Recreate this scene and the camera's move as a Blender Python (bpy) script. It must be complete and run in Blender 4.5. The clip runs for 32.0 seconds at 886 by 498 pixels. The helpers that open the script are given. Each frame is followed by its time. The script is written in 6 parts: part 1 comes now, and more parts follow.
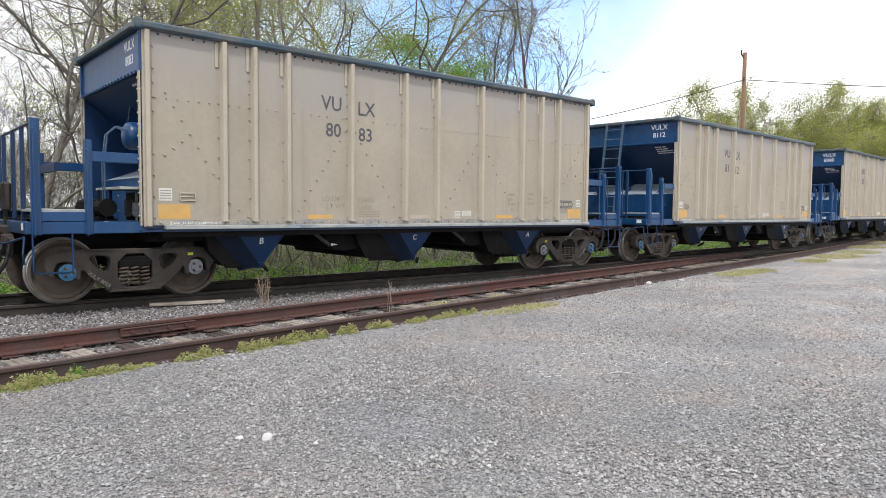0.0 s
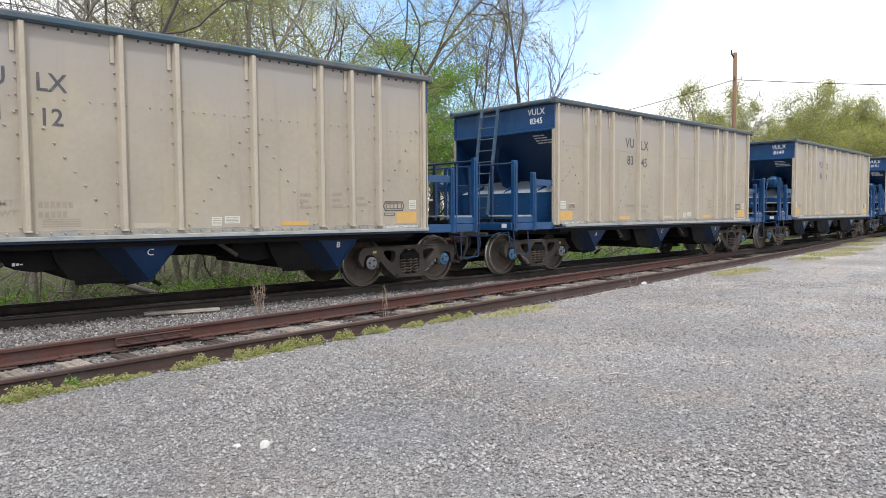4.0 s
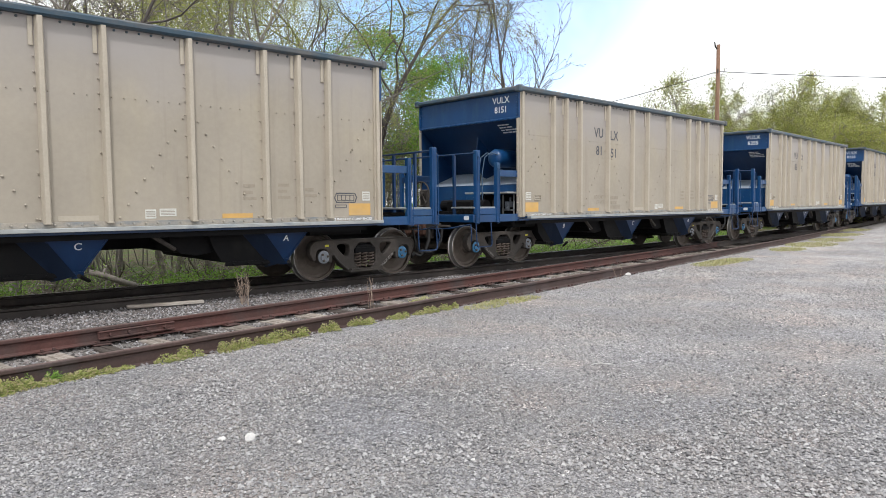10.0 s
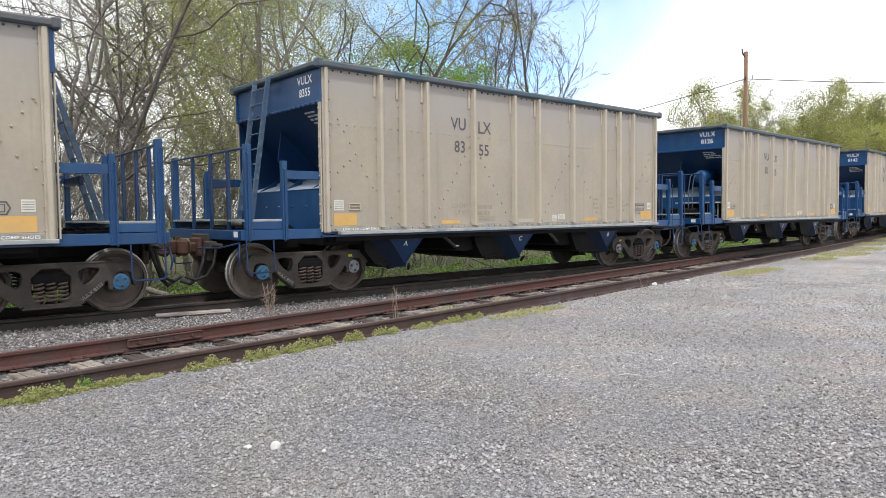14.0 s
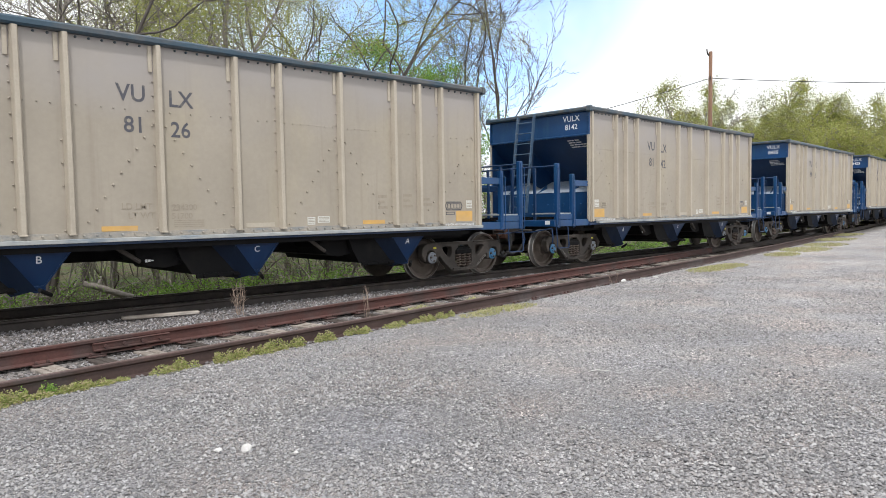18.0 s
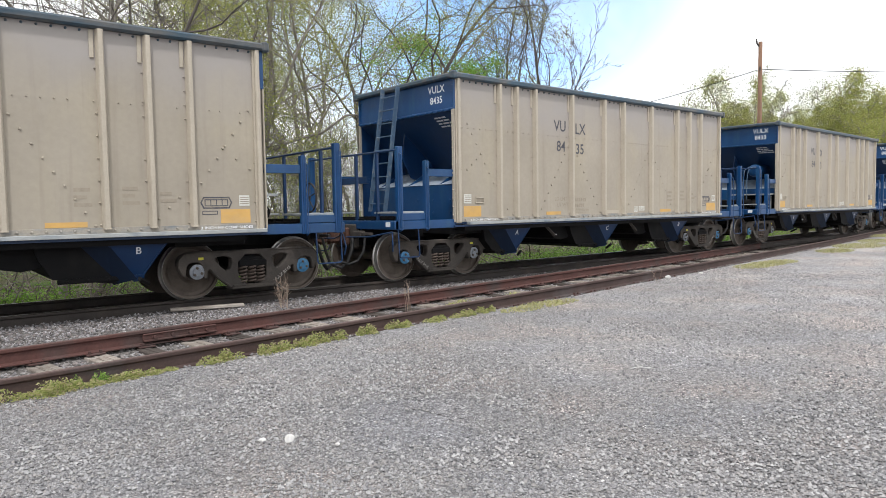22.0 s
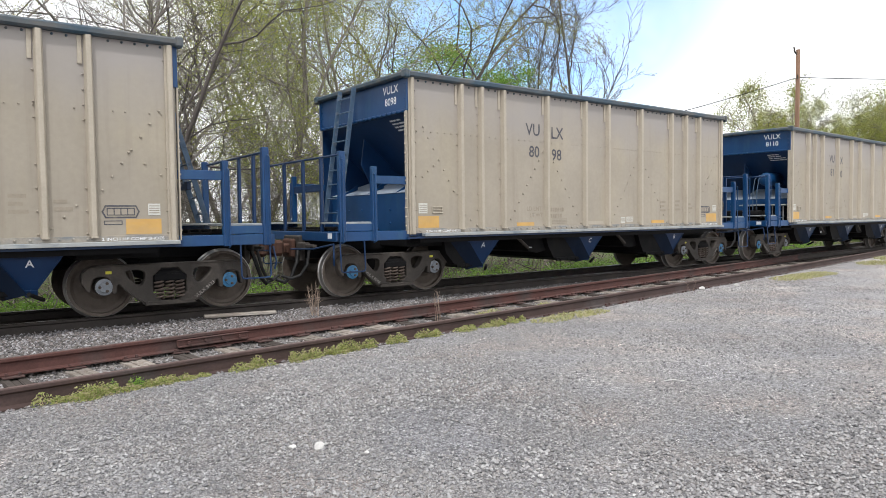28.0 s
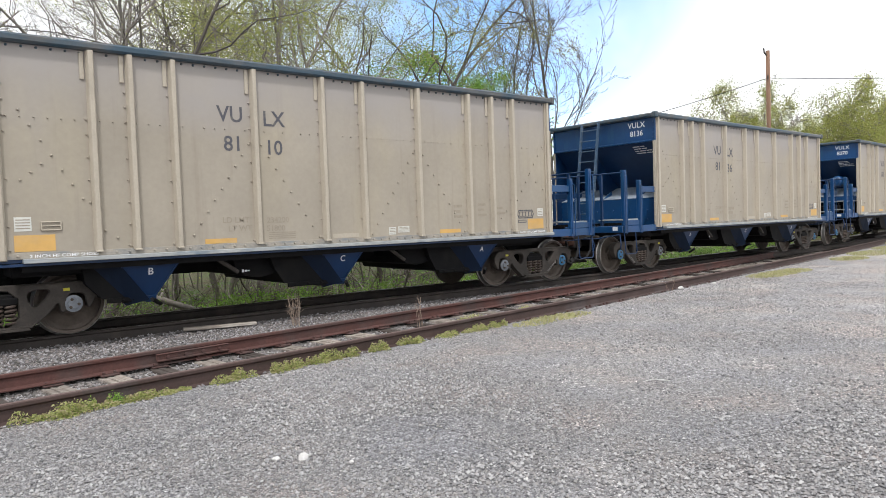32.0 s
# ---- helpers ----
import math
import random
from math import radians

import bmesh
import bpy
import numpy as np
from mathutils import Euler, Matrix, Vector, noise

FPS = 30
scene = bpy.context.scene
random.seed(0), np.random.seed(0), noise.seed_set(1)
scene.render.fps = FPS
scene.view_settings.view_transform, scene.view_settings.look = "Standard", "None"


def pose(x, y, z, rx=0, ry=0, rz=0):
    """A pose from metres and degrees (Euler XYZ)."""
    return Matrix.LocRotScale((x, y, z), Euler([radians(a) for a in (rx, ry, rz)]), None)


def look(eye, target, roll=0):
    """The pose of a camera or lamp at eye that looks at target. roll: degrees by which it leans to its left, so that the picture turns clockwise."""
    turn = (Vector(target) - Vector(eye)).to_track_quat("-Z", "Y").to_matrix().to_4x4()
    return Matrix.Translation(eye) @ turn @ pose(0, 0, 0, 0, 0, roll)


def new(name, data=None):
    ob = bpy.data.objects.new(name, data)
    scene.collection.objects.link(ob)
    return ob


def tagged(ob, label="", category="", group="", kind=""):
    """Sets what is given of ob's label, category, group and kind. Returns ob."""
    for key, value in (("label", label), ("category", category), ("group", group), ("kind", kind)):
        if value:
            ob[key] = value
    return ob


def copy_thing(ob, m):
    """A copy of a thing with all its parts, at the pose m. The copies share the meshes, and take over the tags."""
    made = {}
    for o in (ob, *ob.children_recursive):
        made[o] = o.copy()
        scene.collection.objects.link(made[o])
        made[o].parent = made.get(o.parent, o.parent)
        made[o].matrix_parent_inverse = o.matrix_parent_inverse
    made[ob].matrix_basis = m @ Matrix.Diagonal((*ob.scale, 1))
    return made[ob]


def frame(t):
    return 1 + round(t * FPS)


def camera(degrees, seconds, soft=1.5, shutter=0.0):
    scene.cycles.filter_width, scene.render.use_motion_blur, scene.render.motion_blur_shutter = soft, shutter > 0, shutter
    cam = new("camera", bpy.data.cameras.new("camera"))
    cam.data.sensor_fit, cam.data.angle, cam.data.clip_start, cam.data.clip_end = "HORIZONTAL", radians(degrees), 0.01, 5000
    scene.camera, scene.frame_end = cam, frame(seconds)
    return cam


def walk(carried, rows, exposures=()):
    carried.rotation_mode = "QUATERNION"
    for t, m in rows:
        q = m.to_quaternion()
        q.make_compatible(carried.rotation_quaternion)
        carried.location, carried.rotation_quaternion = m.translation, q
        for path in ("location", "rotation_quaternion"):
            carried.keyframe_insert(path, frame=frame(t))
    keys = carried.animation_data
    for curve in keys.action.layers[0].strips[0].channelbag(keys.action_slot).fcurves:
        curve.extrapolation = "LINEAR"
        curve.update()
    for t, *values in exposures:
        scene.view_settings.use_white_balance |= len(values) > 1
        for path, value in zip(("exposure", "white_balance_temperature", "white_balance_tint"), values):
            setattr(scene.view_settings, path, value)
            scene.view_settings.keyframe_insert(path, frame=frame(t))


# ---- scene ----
from mathutils import geometry

# ---- camera ----
EYE = 1.55          # eye height over the gravel
RAIL = 0.164        # top of rail over the gravel
SIDE = 10.145       # distance of the cars' near side from the eye
HALF = 1.62         # half width of a car body
KAP = 0.00298       # curvature of the main track, to the left
PITCH = 13.804      # coupler to coupler
BODY = 10.02        # length of a car's side
# seconds, yaw, pitch, roll, and the place of the first car's left corner along the track
CAM_ROWS = (
    (0.0, -39.15, -3.34, -0.55, 2.81), (0.5, -38.99, -3.28, -0.09, 0.49), (1.0, -39.29, -2.84, 0.20, -1.82),
    (1.5, -38.97, -2.59, 0.18, -4.15), (2.0, -39.37, -2.73, 0.02, -6.51), (2.5, -39.57, -3.00, 0.02, -8.84),
    (3.0, -39.80, -3.11, 0.04, -11.16), (3.5, -39.81, -2.78, 0.25, -13.49), (5.5, -39.01, -4.16, 0.65, -22.83),
    (6.0, -39.81, -3.95, 0.62, -25.19), (6.5, -39.82, -3.71, 0.42, -27.56), (7.0, -39.27, -3.46, 0.69, -29.95),
    (7.5, -39.11, -3.22, 0.58, -32.35), (8.0, -39.90, -3.59, 0.84, -34.75), (8.5, -41.23, -3.50, 0.80, -37.13),
    (9.0, -41.36, -3.17, 0.41, -39.50), (9.5, -41.24, -3.79, 0.56, -41.85), (10.0, -40.87, -3.72, 0.45, -44.19),
    (10.5, -40.71, -3.90, 0.31, -46.55), (11.0, -40.19, -4.41, 0.18, -49.00), (11.5, -40.97, -4.35, -0.10, -51.48),
    (12.0, -41.51, -3.72, -0.19, -53.92), (12.5, -41.11, -3.72, 0.05, -56.33), (13.0, -40.59, -3.46, 0.48, -58.73),
    (13.5, -38.51, -3.47, 0.50, -61.14), (14.0, -38.83, -2.91, 0.59, -63.55), (14.5, -38.90, -2.36, 0.39, -65.95),
    (16.5, -39.62, -3.11, 0.66, -75.51), (17.0, -39.93, -2.89, 0.62, -77.92), (17.5, -40.87, -3.07, 0.45, -80.33),
    (18.0, -41.27, -3.04, 0.95, -82.77), (18.5, -41.05, -3.17, 1.07, -85.21), (19.0, -40.90, -3.05, 0.68, -87.66),
    (19.5, -41.04, -2.89, 0.70, -90.09), (20.0, -40.87, -2.78, 1.08, -92.53), (20.5, -40.38, -2.71, 1.10, -94.96),
    (21.0, -39.82, -2.75, 0.90, -97.41), (21.5, -38.75, -3.82, 0.81, -99.86), (22.0, -37.83, -3.43, 0.90, -102.31),
    (22.5, -36.75, -3.34, 0.71, -104.72), (23.0, -38.01, -3.61, 0.11, -107.12), (23.5, -39.22, -2.57, 0.72, -109.53),
    (24.0, -39.71, -2.47, 0.91, -111.96), (24.5, -42.03, -2.61, 0.78, -114.41), (26.5, -36.48, -3.43, 0.61, -124.32),
    (27.0, -37.12, -2.83, 0.93, -126.78), (27.5, -35.64, -2.88, 0.96, -129.22), (28.0, -35.27, -2.62, 0.66, -131.66),
    (28.5, -35.31, -1.63, 0.83, -134.09), (29.0, -34.42, -1.48, 0.57, -136.53), (29.5, -33.67, -1.89, 0.75, -138.98),
    (30.0, -33.91, -2.07, 1.50, -141.43), (30.5, -34.64, -2.83, 1.32, -143.89), (31.0, -35.55, -2.83, 1.59, -146.33),
    (31.5, -36.82, -2.04, 2.07, -148.77), (32.0, -36.99, -2.15, 2.00, -151.21),
)
cam = camera(66.0, 32.0, soft=0.65)
walk(cam, [(t, pose(0, 0, EYE, 90 + p, r, y)) for t, y, p, r, s in CAM_ROWS])


def bend(u):
    """Sideways offset and slope of the main track at u metres along it: straight, then a curve, then straight."""
    v = min(max(u, 0.0), 75.0)
    return KAP * v * v / 2 + KAP * v * (u - v), KAP * v


def main_y(u):
    return SIDE + HALF + bend(u)[0]


def siding_gap(u):
    """Distance of the siding's rails from the main track's rails."""
    v = min(u, 55.0)
    g = 4.30 - 0.150 * v + 0.0012 * v * v
    return 0.5 * (g + math.sqrt(g * g + 0.05))


def rise(u):
    v = max(0.0, u - 14.0)
    return min(0.00018 * v * v, 0.35)


def train_s(t):
    """Place along the track of the left corner of the first car at t seconds."""
    return float(np.interp(t, [r[0] for r in CAM_ROWS], [r[4] for r in CAM_ROWS]))


# ---- light ----
world = bpy.data.worlds.new("sky")
scene.world = world
world.use_nodes = True
SUN_EL, SUN_AZ = radians(58), radians(216)


def sky_nodes():
    nt = world.node_tree
    N, Lk = nt.nodes, nt.links
    N.clear()
    out, bg = N.new("ShaderNodeOutputWorld"), N.new("ShaderNodeBackground")
    sky = N.new("ShaderNodeTexSky")
    sky.sky_type, sky.sun_disc = "NISHITA", False
    sky.sun_elevation, sky.sun_rotation = SUN_EL, SUN_AZ
    sky.air_density, sky.dust_density, sky.ozone_density = 1.0, 1.5, 1.5
    co = N.new("ShaderNodeTexCoord")
    no = N.new("ShaderNodeTexNoise")
    no.inputs["Scale"].default_value, no.inputs["Detail"].default_value = 1.7, 5.0
    no.inputs["Roughness"].default_value = 0.55
    mp = N.new("ShaderNodeMapping")
    mp.inputs["Location"].default_value = SKY_SHIFT
    Lk.new(co.outputs["Generated"], mp.inputs["Vector"])
    Lk.new(mp.outputs["Vector"], no.inputs["Vector"])
    ra = N.new("ShaderNodeValToRGB")
    ra.color_ramp.elements[0].position, ra.color_ramp.elements[1].position = 0.40, 0.56
    Lk.new(no.outputs["Fac"], ra.inputs["Fac"])
    # clear part of the sky: away from the sun and over the wood
    vm = N.new("ShaderNodeVectorMath")
    vm.operation = "DOT_PRODUCT"
    vm.inputs[1].default_value = Vector((0.61, 0.72, 0.42)).normalized()
    Lk.new(co.outputs["Generated"], vm.inputs[0])
    mr = N.new("ShaderNodeMapRange")
    mr.inputs["From Min"].default_value, mr.inputs["From Max"].default_value = 0.925, 0.985
    mr.inputs["To Min"].default_value, mr.inputs["To Max"].default_value = 1.0, 0.15
    mr.interpolation_type = "SMOOTHSTEP"
    Lk.new(vm.outputs["Value"], mr.inputs["Value"])
    mx = N.new("ShaderNodeMath")
    mx.operation = "MAXIMUM"
    mul = N.new("ShaderNodeMath")
    mul.operation = "MULTIPLY"
    mul.inputs[1].default_value = 0.55
    Lk.new(ra.outputs["Color"], mul.inputs[0])
    Lk.new(mul.outputs[0], mx.inputs[0])
    Lk.new(mr.outputs["Result"], mx.inputs[1])
    mix = N.new("ShaderNodeMix")
    mix.data_type = "RGBA"
    mix.inputs["B"].default_value = (*CLOUD, 1)
    sc = N.new("ShaderNodeVectorMath")
    sc.operation = "SCALE"
    sc.inputs["Scale"].default_value = SKY_GAIN
    tint = N.new("ShaderNodeVectorMath")
    tint.operation = "MULTIPLY"
    tint.inputs[1].default_value = (0.62, 1.0, 1.22)
    Lk.new(sky.outputs["Color"], sc.inputs[0])
    Lk.new(sc.outputs[0], tint.inputs[0])
    Lk.new(tint.outputs[0], mix.inputs["A"])
    Lk.new(mx.outputs[0], mix.inputs["Factor"])
    Lk.new(mix.outputs["Result"], bg.inputs["Color"])
    bg.inputs["Strength"].default_value = 1.0
    Lk.new(bg.outputs[0], out.inputs[0])


SKY_SHIFT = (0.3, 0.1, 0.0)
CLOUD = (1.32, 1.34, 1.37)
SKY_GAIN = 0.24
sky_nodes()
sun = new("sun", bpy.data.lights.new("sun", "SUN"))
sun.data.energy, sun.data.angle, sun.data.color = 2.2, radians(5), (1.0, 0.972, 0.94)
sun.matrix_world = look((-10, -14, 50), (8, 11, 0))
scene.view_settings.exposure = 0.0


# ---- mesh helpers ----
class Shape:
    """Verts, faces and material indices of one part."""

    def __init__(self):
        self.v, self.f, self.m = [], [], []

    def add(self, verts, faces, m=0):
        n = len(self.v)
        self.v += [tuple(p) for p in verts]
        self.f += [tuple(i + n for i in f) for f in faces]
        self.m += [m] * len(faces)
        return self

    def box(self, x0, x1, y0, y1, z0, z1, c=0.0, m=0):
        """A box, its edges chamfered by c."""
        if c <= 0:
            vs = [(x, y, z) for x in (x0, x1) for y in (y0, y1) for z in (z0, z1)]
            return self.add(vs, [(0, 1, 3, 2), (4, 6, 7, 5), (0, 4, 5, 1), (2, 3, 7, 6), (0, 2, 6, 4), (1, 5, 7, 3)], m)
        lo, hi = (x0, y0, z0), (x1, y1, z1)
        vs, idx = [], {}
        for sx in (0, 1):
            for sy in (0, 1):
                for sz in (0, 1):
                    for ax in range(3):
                        p = []
                        for a, s in enumerate((sx, sy, sz)):
                            e = hi[a] if s else lo[a]
                            p.append(e if a == ax else e + (-c if s else c))
                        idx[(sx, sy, sz, ax)] = len(vs)
                        vs.append(p)
        fs = []
        for ax in range(3):
            b, d = [a for a in range(3) if a != ax]
            for s in (0, 1):
                q = []
                for i, j in ((0, 0), (1, 0), (1, 1), (0, 1)):
                    k = [0, 0, 0]
                    k[ax], k[b], k[d] = s, i, j
                    q.append(idx[(*k, ax)])
                flip = (s == 0) != (ax == 1)
                fs.append(tuple(reversed(q)) if flip else tuple(q))
            for i in (0, 1):
                for j in (0, 1):
                    k0, k1 = [0, 0, 0], [0, 0, 0]
                    k0[b], k0[d], k0[ax] = i, j, 0
                    k1[b], k1[d], k1[ax] = i, j, 1
                    q = [idx[(*k0, b)], idx[(*k1, b)], idx[(*k1, d)], idx[(*k0, d)]]
                    fs.append(tuple(q))
        for sx in (0, 1):
            for sy in (0, 1):
                for sz in (0, 1):
                    fs.append(tuple(idx[(sx, sy, sz, a)] for a in range(3)))
        return self.add(vs, fs, m)

    def tube(self, pts, r, n=8, m=0, caps=True):
        """A round bar along points; r is one radius or one for each point."""
        pts = [Vector(p) for p in pts]
        rs = r if isinstance(r, (list, tuple)) else [r] * len(pts)
        vs, fs, side = [], [], None
        for i, p in enumerate(pts):
            d = (pts[min(i + 1, len(pts) - 1)] - pts[max(i - 1, 0)]).normalized()
            if side is None:
                side = d.orthogonal().normalized()
            side = (side - d * side.dot(d)).normalized()
            up = d.cross(side)
            for k in range(n):
                a = 2 * math.pi * k / n
                vs.append(p + (side * math.cos(a) + up * math.sin(a)) * rs[i])
        for i in range(len(pts) - 1):
            for k in range(n):
                fs.append((i * n + k, i * n + (k + 1) % n, (i + 1) * n + (k + 1) % n, (i + 1) * n + k))
        if caps:
            fs.append(tuple(reversed(range(n))))
            fs.append(tuple((len(pts) - 1) * n + k for k in range(n)))
        return self.add(vs, fs, m)

    def prism(self, poly, y0, y1, m=0, axis="y"):
        """A flat outline (x, z) given thickness from y0 to y1 (axis y), or (y, z) along x (axis x)."""
        n = len(poly)
        put = (lambda a, b, t: (a, t, b)) if axis == "y" else (lambda a, b, t: (t, a, b))
        vs = [put(a, b, y0) for a, b in poly] + [put(a, b, y1) for a, b in poly]
        fs = [tuple(range(n)), tuple(reversed(range(n, 2 * n)))]
        fs += [(i, i + n, (i + 1) % n + n, (i + 1) % n) for i in range(n)]
        return self.add(vs, fs, m)

    def lathe(self, prof, c, n=24, m=0, axis="y"):
        """A profile of (radius, offset) turned about the y axis through c."""
        vs, fs = [], []
        for r, o in prof:
            for k in range(n):
                a = 2 * math.pi * k / n
                vs.append((c[0] + r * math.cos(a), c[1] + o, c[2] + r * math.sin(a)))
        for i in range(len(prof) - 1):
            for k in range(n):
                fs.append((i * n + k, i * n + (k + 1) % n, (i + 1) * n + (k + 1) % n, (i + 1) * n + k))
        fs.append(tuple(range(n)))
        fs.append(tuple(reversed([(len(prof) - 1) * n + k for k in range(n)])))
        return self.add(vs, fs, m)

    def mesh(self, name, mats, smooth=False):
        me = bpy.data.meshes.new(name)
        me.from_pydata(self.v, [], self.f)
        for mt in mats if isinstance(mats, (list, tuple)) else [mats]:
            me.materials.append(mt)
        me.polygons.foreach_set("material_index", self.m)
        bm = bmesh.new()
        bm.from_mesh(me)
        bmesh.ops.recalc_face_normals(bm, faces=bm.faces)
        bm.to_mesh(me)
        bm.free()
        if smooth:
            me.polygons.foreach_set("use_smooth", [True] * len(me.polygons))
        me.update()
        return me


def part(name, shape, mats, parent, label="", at=None, smooth=False):
    """One mesh object under a thing or under a part."""
    me = shape if isinstance(shape, bpy.types.Mesh) else shape.mesh(name, mats, smooth)
    ob = new(name, me)
    ob.parent = parent
    if at is not None:
        ob.matrix_basis = at
    if label:
        tagged(ob, label)
    return ob


def thing(name, label, category, group="", at=None, kind=""):
    ob = new(name)
    ob.empty_display_size = 0.2
    if at is not None:
        ob.matrix_basis = at
    return tagged(ob, label, category, group, kind)


# ---- materials ----
def material(name, base, rough=0.6, metal=0.0, grain=(), bump=(), two=None, dust=None, per_object=0.0, spec=0.5):
    """Base colour varied by noise: grain rows are (scale, amount, detail); two is (colour, scale, low, high) for a second tone;
    dust is (colour, scale, low, high); bump rows are (scale, strength, distance)."""
    mt = bpy.data.materials.new(name)
    mt.use_nodes = True
    nt = mt.node_tree
    N, Lk = nt.nodes, nt.links
    bs = N["Principled BSDF"]
    bs.inputs["Roughness"].default_value, bs.inputs["Metallic"].default_value = rough, metal
    bs.inputs["Specular IOR Level"].default_value = spec
    co = N.new("ShaderNodeTexCoord")
    rgb = N.new("ShaderNodeRGB")
    rgb.outputs[0].default_value = (*base, 1)
    col = rgb.outputs[0]

    def noise_of(scale, detail=4.0, rough_=0.6):
        no = N.new("ShaderNodeTexNoise")
        if isinstance(scale, (tuple, list)):
            mp = N.new("ShaderNodeMapping")
            mp.inputs["Scale"].default_value = scale
            Lk.new(co.outputs["Object"], mp.inputs["Vector"])
            Lk.new(mp.outputs["Vector"], no.inputs["Vector"])
            no.inputs["Scale"].default_value = 1.0
        else:
            Lk.new(co.outputs["Object"], no.inputs["Vector"])
            no.inputs["Scale"].default_value = scale
        no.inputs["Detail"].default_value, no.inputs["Roughness"].default_value = detail, rough_
        return no.outputs["Fac"]

    def mixed(a, b, fac):
        mx = N.new("ShaderNodeMix")
        mx.data_type = "RGBA"
        Lk.new(a, mx.inputs["A"])
        if isinstance(b, (tuple, list)):
            mx.inputs["B"].default_value = (*b, 1)
        else:
            Lk.new(b, mx.inputs["B"])
        Lk.new(fac, mx.inputs["Factor"])
        return mx.outputs["Result"]

    for layer in (two, dust):
        if layer:
            c2, sc, lo, hi = layer
            mr = N.new("ShaderNodeMapRange")
            mr.inputs["From Min"].default_value, mr.inputs["From Max"].default_value = lo, hi
            Lk.new(noise_of(sc), mr.inputs["Value"])
            col = mixed(col, c2, mr.outputs["Result"])
    for sc, amount, det in grain:
        mr = N.new("ShaderNodeMapRange")
        mr.inputs["From Min"].default_value, mr.inputs["From Max"].default_value = 0.25, 0.75
        mr.inputs["To Min"].default_value, mr.inputs["To Max"].default_value = 1 - amount, 1 + amount
        Lk.new(noise_of(sc, det), mr.inputs["Value"])
        sc_ = N.new("ShaderNodeVectorMath")
        sc_.operation = "SCALE"
        Lk.new(col, sc_.inputs[0])
        Lk.new(mr.outputs["Result"], sc_.inputs["Scale"])
        col = sc_.outputs[0]
    if per_object:
        oi = N.new("ShaderNodeObjectInfo")
        mr = N.new("ShaderNodeMapRange")
        mr.inputs["To Min"].default_value, mr.inputs["To Max"].default_value = 1 - per_object, 1 + per_object
        Lk.new(oi.outputs["Random"], mr.inputs["Value"])
        sc_ = N.new("ShaderNodeVectorMath")
        sc_.operation = "SCALE"
        Lk.new(col, sc_.inputs[0])
        Lk.new(mr.outputs["Result"], sc_.inputs["Scale"])
        col = sc_.outputs[0]
    Lk.new(col, bs.inputs["Base Color"])
    nrm = None
    for sc, strength, dist in bump:
        bp = N.new("ShaderNodeBump")
        bp.inputs["Strength"].default_value, bp.inputs["Distance"].default_value = strength, dist
        Lk.new(noise_of(sc, 3.0), bp.inputs["Height"])
        if nrm:
            Lk.new(nrm, bp.inputs["Normal"])
        nrm = bp.outputs["Normal"]
    if nrm:
        Lk.new(nrm, bs.inputs["Normal"])
    return mt


def island_tones(mt, colours, translucent=0.0):
    """Gives each loose piece of a joined mesh one of some tones."""
    nt = mt.node_tree
    N, Lk = nt.nodes, nt.links
    bs = N["Principled BSDF"]
    ge, ra = N.new("ShaderNodeNewGeometry"), N.new("ShaderNodeValToRGB")
    cr = ra.color_ramp
    cr.interpolation = "CONSTANT"
    while len(cr.elements) < len(colours):
        cr.elements.new(0.5)
    for i, c in enumerate(colours):
        cr.elements[i].position = i / len(colours)
        cr.elements[i].color = (*c, 1)
    Lk.new(ge.outputs["Random Per Island"], ra.inputs["Fac"])
    Lk.new(ra.outputs["Color"], bs.inputs["Base Color"])
    if translucent:
        tr, ad = N.new("ShaderNodeBsdfTranslucent"), N.new("ShaderNodeMixShader")
        Lk.new(ra.outputs["Color"], tr.inputs["Color"])
        ad.inputs["Fac"].default_value = translucent
        Lk.new(bs.outputs[0], ad.inputs[1])
        Lk.new(tr.outputs[0], ad.inputs[2])
        Lk.new(ad.outputs[0], N["Material Output"].inputs["Surface"])
    return mt


BEIGE = material("beige_paint", (0.358, 0.319, 0.262), 0.62, 0, grain=((0.7, 0.10, 3), (14, 0.05, 4)), two=((0.385, 0.339, 0.256), (1.1, 1.1, 0.30), 0.50, 0.78),
                 dust=((0.30, 0.262, 0.212), (7, 7, 0.35), 0.56, 0.85), bump=((3, 0.06, 0.02),), per_object=0.03)


